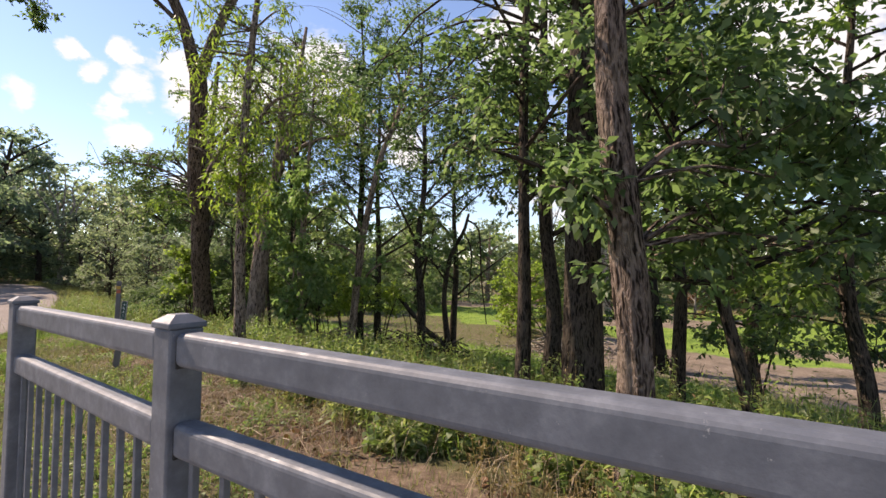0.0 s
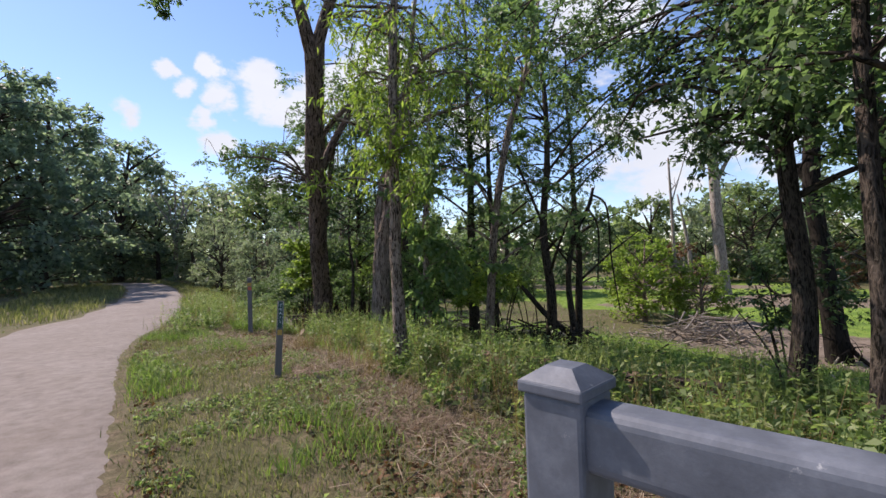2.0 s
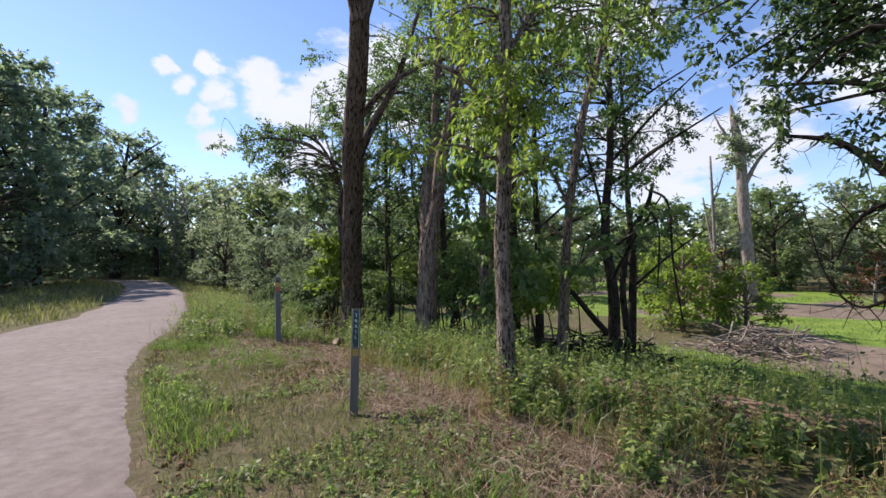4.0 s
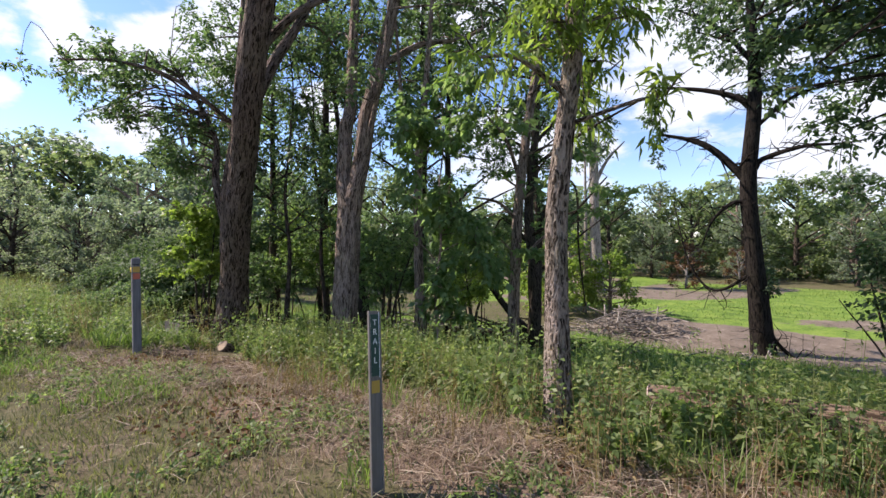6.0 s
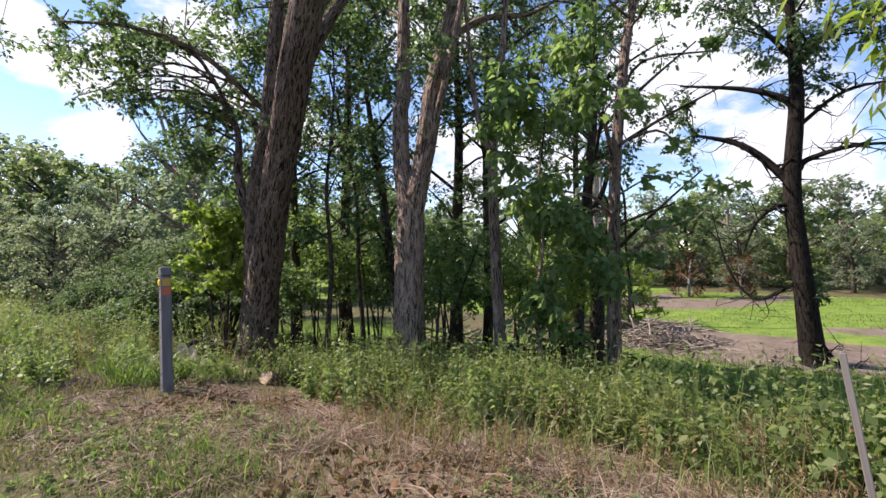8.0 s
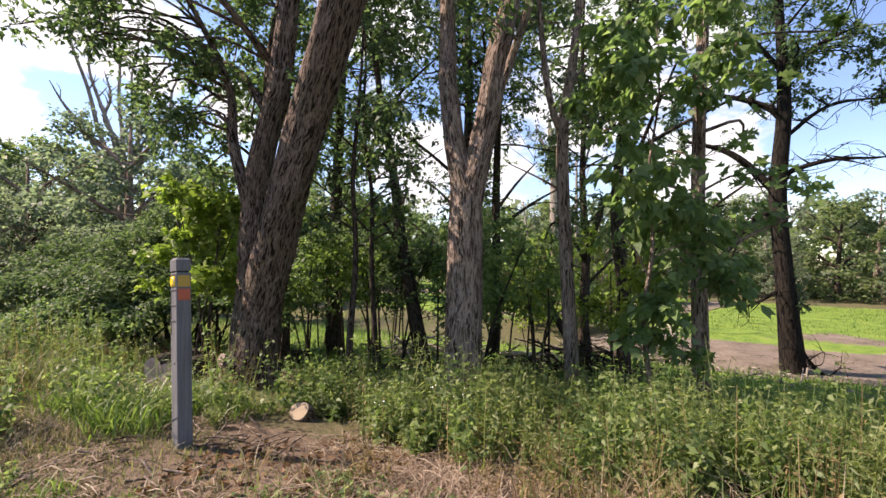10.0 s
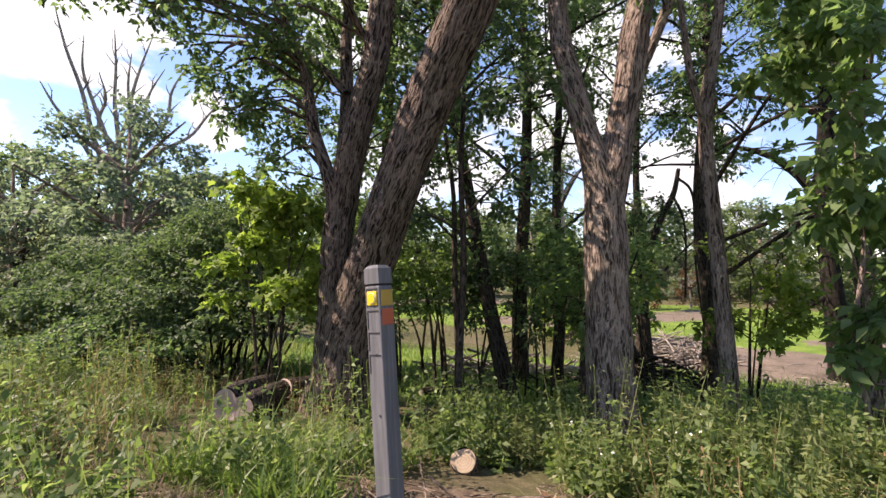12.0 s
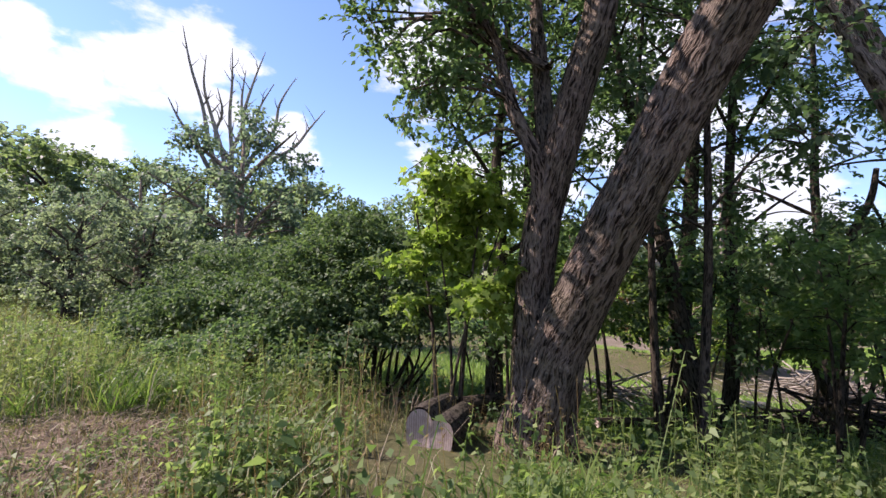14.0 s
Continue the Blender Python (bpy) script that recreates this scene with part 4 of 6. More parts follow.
def simple_tree(name, label, x, y, r, top, blobs_at, seed, bark, leaf, size=0.11, shape=LEAF4, lean=(0, 0), crook=0.08, twigs=13, rad=0.5, limbs=7, z_low=2.2, group="", droop=0.35, per_twig=11, spread=1.4):
    """A single-stemmed tree: a slightly crooked trunk, limbs from z_low up, and blobs of leaves (centre offset, spread, count)."""
    rng = np.random.default_rng(seed)
    z0 = h1(x, y)
    n = 6
    stem = []
    for k in range(n + 1):
        t = k / n
        j = crook * (0 if k < 1 else 1)
        stem.append((x + lean[0] * t + rng.normal() * j, y + lean[1] * t + rng.normal() * j, z0 - 0.4 + (top + 0.4) * t, r * (1.15 - 0.95 * t)))
    lines = [stem]
    st = np.array(stem)
    for k in range(limbs):
        z = z0 + z_low + (top - z_low) * (k + rng.uniform(0, 0.6)) / limbs
        p = np.array([np.interp(z, st[:, 2], st[:, i]) for i in range(4)])
        a = rng.uniform(0, 6.28)
        ln = rng.uniform(0.6, 1.1) * spread
        d = np.array([math.cos(a) * ln, math.sin(a) * ln, ln * rng.uniform(0.3, 0.9)])
        lines.append([tuple(p[:3]) + (min(p[3] * 0.5, 0.05),), tuple(p[:3] + d * 0.5 + (0, 0, 0.08)) + (min(p[3] * 0.36, 0.036),), tuple(p[:3] + d) + (min(p[3] * 0.2, 0.015),)])
    blobs = []
    for (cx, cy, cz), sp, count in blobs_at:
        blobs += cloud_blobs(rng, (x + lean[0] * cz / top + cx, y + lean[1] * cz / top + cy, z0 + cz), sp, count, rad, rad * 0.8, twigs)
    blobs += cloud_blobs(rng, stem[-1][:3], (0.6, 0.6, 0.5), 5, min(rad, 0.5), min(rad, 0.5) * 0.8, twigs)
    return plant(name, label, "tree", (x, y), lines, blobs, seed + 500, bark, leaf, size, shape, 14, 0.05, group, per_twig, 0.25, droop)


# trees behind the railing
simple_tree("slim_tree", "slim straight tree with thin grey trunk and dark leaves", 0.88, 5.22, 0.075, 8.0, [((0, 0.2, 3.6), (0.8, 0.8, 1.1), 16), ((0.2, 0.3, 6), (1.2, 1.2, 1.2), 16)], 31, BARK_DARK, LEAF, 0.1)
simple_tree("stout_tree", "stout dark tree with straight ridged trunk", 1.6, 5.15, 0.2, 11.0, [((0.4, 0.5, 4.6), (1.4, 1.2, 0.8), 12), ((0.6, 0.5, 7.5), (2, 2, 1.6), 12)], 32, BARK_DARK, LEAF, 0.11, crook=0.03, rad=0.6)
plant("bent_tree", "tree with shaggy grey bark and a bent lower trunk", "tree", (1.25, 2.92),
      [[P(1.25, 2.92, -0.1, 0.15), P(1.25, 2.92, 0.6, 0.125), P(1.24, 2.91, 1.2, 0.1), P(1.22, 2.92, 1.6, 0.11), P(1.18, 2.94, 2.1, 0.105), P(1.14, 2.97, 2.7, 0.1), P(1.12, 2.98, 3.3, 0.1), P(1.1, 3.0, 6, 0.07)],
       [P(1.23, 2.9, 1.9, 0.03), P(1.0, 2.9, 2.2, 0.02), P(0.7, 2.95, 2.3, 0.01)], [P(1.2, 2.95, 2.3, 0.03), P(1.6, 3.0, 2.6, 0.02), P(2.1, 3.1, 2.6, 0.01)]],
      cloud_blobs(R1, (0.85, 2.95, 2.35), (0.25, 0.25, 0.3), 5, 0.2, 0.25, 7) + cloud_blobs(R1, (2.2, 3.3, 2.4), (0.6, 0.5, 0.6), 14, 0.35, 0.35, 10) + cloud_blobs(R1, (1.5, 3.4, 3.9), (1.3, 0.9, 0.6), 12, 0.4, 0.35, 9),
      33, BARK, LEAF, 0.1, LEAF4, 44, 0.04, flare=0.2, per=14)
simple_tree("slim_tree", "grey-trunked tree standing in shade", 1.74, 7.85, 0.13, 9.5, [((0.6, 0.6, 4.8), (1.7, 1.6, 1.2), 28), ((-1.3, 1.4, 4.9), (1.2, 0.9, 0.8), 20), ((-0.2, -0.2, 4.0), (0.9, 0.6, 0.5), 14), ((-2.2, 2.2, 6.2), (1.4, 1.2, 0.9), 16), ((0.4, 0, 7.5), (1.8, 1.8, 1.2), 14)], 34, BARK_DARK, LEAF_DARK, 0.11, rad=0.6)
simple_tree("slim_tree", "thin dark tree at the marsh edge", 4.0, 7.8, 0.11, 8.5, [((0, 0, 3.8), (1.4, 1.4, 1.3), 17), ((0, 0, 6.0), (1.6, 1.6, 1.2), 10)], 35, BARK_DARK, LEAF_BRIGHT, 0.11, rad=0.6)
simple_tree("slim_tree", "thin dark tree at the marsh edge", 4.6, 10.2, 0.12, 9.0, [((0, 0, 4.5), (1.4, 1.4, 1.5), 18), ((0, 0, 7), (1.5, 1.5, 1.2), 12)], 36, BARK_DARK, LEAF, 0.12, rad=0.6)
simple_tree("slim_tree", "dark tree with a leafy low crown", 7.35, 10.7, 0.16, 8.5, [((0, 0, 3.0), (1.6, 1.5, 1.2), 18), ((0, 0, 6), (2, 2, 1.4), 13)], 37, BARK_DARK, LEAF, 0.13, rad=0.7)
simple_tree("leaning_sapling", "leaning thin dark sapling with drooping leaves", 3.0, 4.1, 0.06, 5.2, [((-0.2, 0, 2.6), (0.9, 0.8, 0.8), 18), ((0.3, 0.2, 4), (1.2, 1.0, 0.9), 18), ((1.2, -0.2, 2.9), (0.8, 0.8, 0.7), 12)], 38, BARK_DARK, LEAF, 0.11, lean=(-1.2, 0.1), rad=0.45)
simple_tree("slim_tree", "leafy tree crowding the marsh edge", 4.8, 5.2, 0.09, 6.5, [((0, 0, 2.8), (1.3, 1.2, 1.1), 15), ((0, 0, 4.8), (1.4, 1.4, 1.1), 10)], 39, BARK_DARK, LEAF_BRIGHT, 0.12, rad=0.6)

# trees in the belt between trail and marsh
plant("curved_tree", "slender curved grey tree with broad lobed leaves", "tree", (-2.5, 12.2),
      [[P(-2.5, 12.18, -1.0, 0.13), P(-2.47, 12.2, -0.4, 0.11), P(-2.27, 12.47, 2.35, 0.09), P(-1.85, 12.79, 4.78, 0.08), P(-1.4, 13.1, 6.2, 0.06), P(-0.9, 13.5, 8.5, 0.03)],
       [P(-2.2, 12.5, 2.6, 0.04), P(-2.6, 12.2, 3.4, 0.03), P(-3.1, 11.9, 3.8, 0.015)], [P(-2.3, 12.4, 1.2, 0.035), P(-1.9, 12.1, 1.7, 0.03), P(-1.3, 11.9, 2.0, 0.012)],
       [P(-2.2, 12.5, 1.9, 0.035), P(-2.7, 12.3, 2.3, 0.03), P(-3.2, 12.3, 2.4, 0.012)]],
      cloud_blobs(R1, (-2.0, 12.2, 2.1), (1.5, 0.7, 0.7), 7, 0.45, 0.1, 5) + cloud_blobs(R1, (-1.8, 12.4, 3.6), (1.8, 1.0, 1.0), 10, 0.5, 0.12, 6) + cloud_blobs(R1, (-0.7, 13.1, 6.7), (2.1, 1.5, 1.4), 18, 0.5, 0.3, 9),
      41, BARK_GREY, LEAF_SUNLIT, 0.16, LOBED, 16, 0.05, flare=0.2, per_twig=7)
plant("fork_topped_tree", "slender grey tree forking high up", "tree", (-4.05, 12.8),
      [[P(-4.04, 12.8, -0.9, 0.12), P(-4.05, 12.8, -0.3, 0.1), P(-4.11, 12.92, 1.5, 0.085), P(-4.08, 13.09, 3.1, 0.08), P(-3.98, 13.0, 4.3, 0.06), P(-3.8, 12.9, 7, 0.03)],
       [P(-4.08, 13.08, 3.0, 0.05), P(-4.35, 13.1, 3.8, 0.045), P(-4.5, 13.2, 5.5, 0.03), P(-4.6, 13.3, 7, 0.015)]],
      cloud_blobs(R1, (-3.9, 14.3, 5.9), (1.0, 0.7, 1.0), 6, 0.5, 0.42, 12) + cloud_blobs(R1, (-3.6, 12.9, 7.0), (1.3, 1.1, 0.9), 8, 0.5, 0.42, 12) + cloud_blobs(R1, (-3.6, 13.6, 3.8), (0.6, 0.5, 0.5), 4, 0.36, 0.32, 8),
      42, BARK_GREY, LEAF_DARK, 0.11, LEAF4, 14, 0.05, flare=0.2)
simple_tree("broadleaf_sapling", "thin young sapling with large pale drooping leaves", -3.88, 11.66, 0.03, 4.6, [((0, -0.1, 1.2), (0.4, 0.3, 0.35), 6), ((0.1, 0, 2.5), (0.6, 0.5, 0.7), 14), ((0, 0, 3.9), (0.6, 0.6, 0.5), 12)], 43, BARK_GREY, LEAF_SUNLIT, 0.15, LEAF4, crook=0.04, rad=0.34, twigs=9, droop=0.8, limbs=6, z_low=0.8, spread=0.6)
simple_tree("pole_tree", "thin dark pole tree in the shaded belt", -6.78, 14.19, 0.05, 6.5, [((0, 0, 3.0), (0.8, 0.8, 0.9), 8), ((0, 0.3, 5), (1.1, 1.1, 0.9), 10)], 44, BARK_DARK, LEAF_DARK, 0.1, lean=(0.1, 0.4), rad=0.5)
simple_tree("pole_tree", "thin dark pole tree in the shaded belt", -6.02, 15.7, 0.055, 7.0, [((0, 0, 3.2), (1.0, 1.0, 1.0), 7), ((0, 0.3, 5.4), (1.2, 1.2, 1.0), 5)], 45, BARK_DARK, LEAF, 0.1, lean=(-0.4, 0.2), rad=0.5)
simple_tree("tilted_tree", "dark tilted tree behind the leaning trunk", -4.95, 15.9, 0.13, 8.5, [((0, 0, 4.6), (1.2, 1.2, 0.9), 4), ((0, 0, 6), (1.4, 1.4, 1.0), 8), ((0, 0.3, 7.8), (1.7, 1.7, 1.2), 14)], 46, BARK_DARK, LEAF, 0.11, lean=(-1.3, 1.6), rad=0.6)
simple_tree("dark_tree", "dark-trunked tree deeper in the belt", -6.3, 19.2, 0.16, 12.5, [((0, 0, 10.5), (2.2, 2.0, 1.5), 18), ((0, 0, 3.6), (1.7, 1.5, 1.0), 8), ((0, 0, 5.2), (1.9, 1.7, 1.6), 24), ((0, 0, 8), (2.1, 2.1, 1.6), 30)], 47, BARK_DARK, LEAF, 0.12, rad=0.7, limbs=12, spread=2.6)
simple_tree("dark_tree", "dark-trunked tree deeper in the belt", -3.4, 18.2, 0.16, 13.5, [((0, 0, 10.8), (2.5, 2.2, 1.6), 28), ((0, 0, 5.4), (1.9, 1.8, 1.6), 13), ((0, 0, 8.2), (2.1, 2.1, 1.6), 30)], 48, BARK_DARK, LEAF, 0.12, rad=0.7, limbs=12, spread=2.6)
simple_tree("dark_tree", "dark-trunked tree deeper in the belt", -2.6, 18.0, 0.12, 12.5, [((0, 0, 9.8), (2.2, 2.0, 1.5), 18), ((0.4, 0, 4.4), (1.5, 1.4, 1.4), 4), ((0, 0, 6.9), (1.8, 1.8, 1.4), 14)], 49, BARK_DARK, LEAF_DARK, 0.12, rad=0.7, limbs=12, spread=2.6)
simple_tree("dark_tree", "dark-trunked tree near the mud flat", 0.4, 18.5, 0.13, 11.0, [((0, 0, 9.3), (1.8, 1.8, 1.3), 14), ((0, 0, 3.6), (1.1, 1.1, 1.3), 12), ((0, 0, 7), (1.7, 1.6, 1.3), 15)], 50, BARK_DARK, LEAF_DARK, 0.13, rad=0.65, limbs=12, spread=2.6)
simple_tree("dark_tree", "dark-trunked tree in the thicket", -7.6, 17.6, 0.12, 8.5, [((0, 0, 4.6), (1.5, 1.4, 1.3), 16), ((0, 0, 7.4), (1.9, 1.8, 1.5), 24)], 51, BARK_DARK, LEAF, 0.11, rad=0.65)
# crooked dead stem with hanging vines
plant("crooked_snag", "crooked dead stem hung with dark vines", "tree", (0.21, 17.9),
      [[P(0.2, 17.9, -2.0, 0.16), P(0.2, 17.9, -1.2, 0.13), P(0.05, 17.9, 0.6, 0.1), P(0.3, 17.8, 2.2, 0.09), P(0.8, 17.7, 3.2, 0.07), P(1.0, 17.7, 3.9, 0.05)],
       [P(0.9, 17.7, 3.7, 0.04), P(1.4, 17.6, 3.2, 0.035), P(1.5, 17.6, 1.4, 0.03), P(1.7, 17.5, -0.4, 0.02)],
       [P(0.8, 17.7, 3.2, 0.04), P(1.1, 17.6, 2.4, 0.03), P(1.0, 17.5, 0.6, 0.025)],
       [P(0.15, 17.9, 1.2, 0.04), P(-0.6, 17.9, 2.2, 0.035), P(-1.0, 18.0, 2.2, 0.03), P(-1.3, 18.0, 1.2, 0.02)],
       [P(0.1, 17.9, -1.3, 0.12), P(-0.7, 17.6, -0.6, 0.1), P(-1.5, 17.4, 0.4, 0.08), P(-2.0, 17.3, 1.0, 0.05)]],
      cloud_blobs(R1, (0.0, 17.9, 2.4), (0.7, 0.6, 0.7), 6, 0.4, 0.4, 7), 52, BARK_DARK, LEAF_DARK, 0.12, LEAF4, 12, 0.06)


# ---- understory shrubs ----
def shrub(name, label, x, y, w, top, seed, leaf, size=0.09, stems=6, blobs=16, twigs=12, rad=0.4, shape=LEAF4, low=0.25, group="", bark=None):
    rng = np.random.default_rng(seed)
    z0 = h1(x, y)
    lines = []
    for k in range(stems):
        a, ln = rng.uniform(0, 6.28), rng.uniform(0.2, 0.8) * w
        r = rng.uniform(0.01, 0.022) * (1 + 0.2 * top)
        bx, by = x + rng.normal() * 0.15 * w, y + rng.normal() * 0.15 * w
        hgt = top * rng.uniform(0.6, 0.95)
        lines.append([(bx, by, z0 - 0.25, r), (bx + math.cos(a) * ln * 0.3, by + math.sin(a) * ln * 0.3, z0 + hgt * 0.45, r * 0.8), (bx + math.cos(a) * ln, by + math.sin(a) * ln, z0 + hgt, r * 0.3)])
    bl = []
    for k in range(blobs):
        a, q, t = rng.uniform(0, 6.28), math.sqrt(rng.uniform(0, 1)), rng.uniform(low, 1)
        f = w * (0.45 + 0.55 * math.sin(math.pi * min(1, t * 0.85 + 0.1)))
        bl.append((x + math.cos(a) * q * f, y + math.sin(a) * q * f, z0 + top * t, rad * rng.uniform(0.7, 1.3), rad * 0.75, twigs))
    return plant(name, label, "shrub", (x, y), lines, bl, seed + 900, bark or BARK_DARK, leaf, size, shape, 6, 0, group, crown="foliage", trunk="branchwork")


GROUP = "shrubs in the shaded belt"
shrub("lime_bush", "sunlit lime-green young maple leaning on the trunk", -8.85, 15.7, 0.75, 2.9, 61, LEAF_LIME, 0.115, 4, 34, 8, 0.34, LOBED, 0.5)
for k, (x, y, w, top, leaf) in enumerate(((-7.0, 17.0, 1.2, 3.2, LEAF_BRIGHT), (-5.6, 17.2, 1.3, 3.4, LEAF_BRIGHT), (-4.2, 16.6, 1.2, 3.2, LEAF_SUNLIT), (-3.0, 15.4, 1.0, 3.0, LEAF_SUNLIT),
                                          (-2.2, 16.6, 0.9, 2.4, LEAF_LIME), (-4.6, 14.6, 0.9, 2.8, LEAF_SUNLIT), (-6.6, 20.5, 1.8, 4.0, LEAF_LIME),
                                          (-4.0, 21.0, 1.8, 4.2, LEAF), (-1.2, 20.0, 1.5, 3.4, LEAF), (-8.6, 20.5, 1.8, 4.0, LEAF), (-2.9, 13.4, 0.7, 2.6, LEAF_LIME),
                                          (2.6, 9.6, 1.1, 2.6, LEAF_DARK), (5.6, 8.0, 1.3, 3.2, LEAF),
                                          (6.2, 6.0, 1.3, 3.4, LEAF_DARK), (-4.3, 15.7, 0.9, 2.6, LEAF), (-5.3, 16.4, 1.0, 2.4, LEAF_DARK), (-6.4, 18.3, 1.2, 2.8, LEAF), (-5.2, 19.2, 1.4, 3.2, LEAF_DARK), (-7.7, 16.6, 0.7, 1.9, LEAF))):
    shrub("understory_shrub", "leafy shrub in the shaded belt under the trees", x, y, w, top, 70 + k, leaf, 0.1, 3, int(9 + 6 * w), 12, 0.42, LEAF4, 0.48, GROUP)


# sprawling honeysuckle thicket: mounds of arching leafy shoots over a dark tangle of stems
def mound(name, label, x, y, lobes, seed, leaf, size=0.085, group=""):
    """Lobes are (dx, dy, z, rx, rz): leafy shells, thick on top and open below."""
    rng = np.random.default_rng(seed)
    z0 = h1(x, y)
    ob = empty(name, x, y, z0, label, "shrub", group)
    wood, leaves = Wood(), []
    shells = []
    for dx, dy, z, rx, rz in lobes:
        shells.append((dx, dy, z, rx * 0.8, rz * 0.8))
        for k in range(7):
            a, u = rng.uniform(0, 6.28), rng.uniform(-0.15, 1.0)
            q = math.sqrt(1 - u * u)
            f = rng.uniform(0.32, 0.52)
            shells.append((dx + math.cos(a) * q * rx * 0.8, dy + math.sin(a) * q * rx * 0.8, z + u * rz * 0.8, rx * f, rz * f))
    for dx, dy, z, rx, rz in lobes:
        for k in range(3):
            a = rng.uniform(0, 6.28)
            fx, fy = dx * 0.3 + rng.normal() * 0.12, dy * 0.3 + rng.normal() * 0.12
            r = rng.uniform(0.018, 0.04)
            tx, ty = dx + math.cos(a) * rx * 0.7, dy + math.sin(a) * rx * 0.7
            wood.limb([(fx, fy, h1(x + fx, y + fy) - z0 - 0.15, r), (fx * 0.55 + tx * 0.45 + rng.normal() * 0.2, fy * 0.55 + ty * 0.45 + rng.normal() * 0.2, z * rng.uniform(0.3, 0.5), r * 0.8), (tx, ty, z + rz * 0.4, r * 0.35)], 6, 4)
    for dx, dy, z, rx, rz in shells:
        count = int(85 * rx * (rx + rz)) + 8
        d = rng.normal(size=(count, 3))
        d[:, 2] = np.where(d[:, 2] < -0.35, -d[:, 2], d[:, 2])
        d /= np.linalg.norm(d, axis=1, keepdims=True)
        lump = 1 + 0.26 * np.sin(4 * np.arctan2(d[:, 1], d[:, 0]) + seed) * np.cos(3 * d[:, 2] + dx)
        root = np.array([dx, dy, z]) + d * (rx, rx, rz) * (lump * rng.uniform(0.72, 1.0, count))[:, None]
        for p, o in zip(root, d):
            ln = rng.uniform(0.14, 0.36)
            tip = p + o * ln * (0.8, 0.8, 0.3) + (rng.normal() * 0.08, rng.normal() * 0.08, 0.02 - 0.3 * ln)
            bend = (p + tip) / 2 + (0, 0, 0.16 * ln)
            t = rng.uniform(0.0, 1.05, 13)[:, None]
            q = p * (1 - t) ** 2 + 2 * bend * t * (1 - t) + tip * t**2 + rng.normal(size=(13, 3)) * 0.03
            leaves.append(leaf_arrays(q, np.full(13, size), rng, LEAF4, 0.25, (tip - p) / ln * 0.5))
    part("branchwork", wood.mesh("branchwork", BARK_DARK), ob)
    part("foliage", leaf_mesh("foliage", leaves, LEAF4, leaf), ob)


def thicket():
    near = "bushes in the thicket by the leaning tree"
    text = "sprawling dense bush with dark stems and arching branches"
    mound("honeysuckle_bush", text, -9.3, 18.6, ((0, 0, 1.5, 1.0, 0.8), (-0.7, -0.4, 1.05, 0.8, 0.6), (0.75, -0.2, 1.35, 0.8, 0.6), (-0.2, 0.9, 2.4, 0.9, 0.8), (0.3, -0.6, 0.95, 0.7, 0.5)), 111, LEAF_HONEY, group=near)
    mound("honeysuckle_bush", text, -10.7, 18.9, ((0, 0, 1.35, 1.0, 0.7), (-0.8, 0.1, 0.95, 0.85, 0.6), (0.1, -0.7, 0.85, 0.75, 0.6), (0.3, 0.7, 1.9, 0.9, 0.7)), 112, LEAF_HONEY, group=near)
    mound("honeysuckle_bush", text, -12.2, 19.7, ((0, 0, 0.9, 1.0, 0.6), (-0.9, 0.2, 0.6, 0.8, 0.5), (0.6, 0.5, 1.25, 0.9, 0.6)), 113, LEAF_HONEY, group=near)
    mound("honeysuckle_bush", text, -9.9, 20.6, ((0, 0, 2.3, 1.2, 0.9), (-1.1, 0.2, 1.8, 1.1, 0.8), (1.0, 0.2, 2.1, 1.0, 0.8), (0.1, -0.3, 2.9, 0.8, 0.7)), 114, LEAF_HONEY, group=near)
    mound("honeysuckle_bush", text, -12.0, 22.0, ((0, 0, 1.7, 1.3, 0.9), (-1.3, 0.2, 1.2, 1.1, 0.8), (1.1, 0.0, 2.0, 1.1, 0.8)), 115, LEAF_HONEY, group=near)
    mound("honeysuckle_bush", "low dark bush in the grass beside the thicket", -11.3, 17.6, ((0, 0, 0.45, 0.7, 0.4), (0.8, -0.2, 0.4, 0.6, 0.35), (-0.8, 0.3, 0.4, 0.65, 0.35)), 116, LEAF, group=near)


thicket()


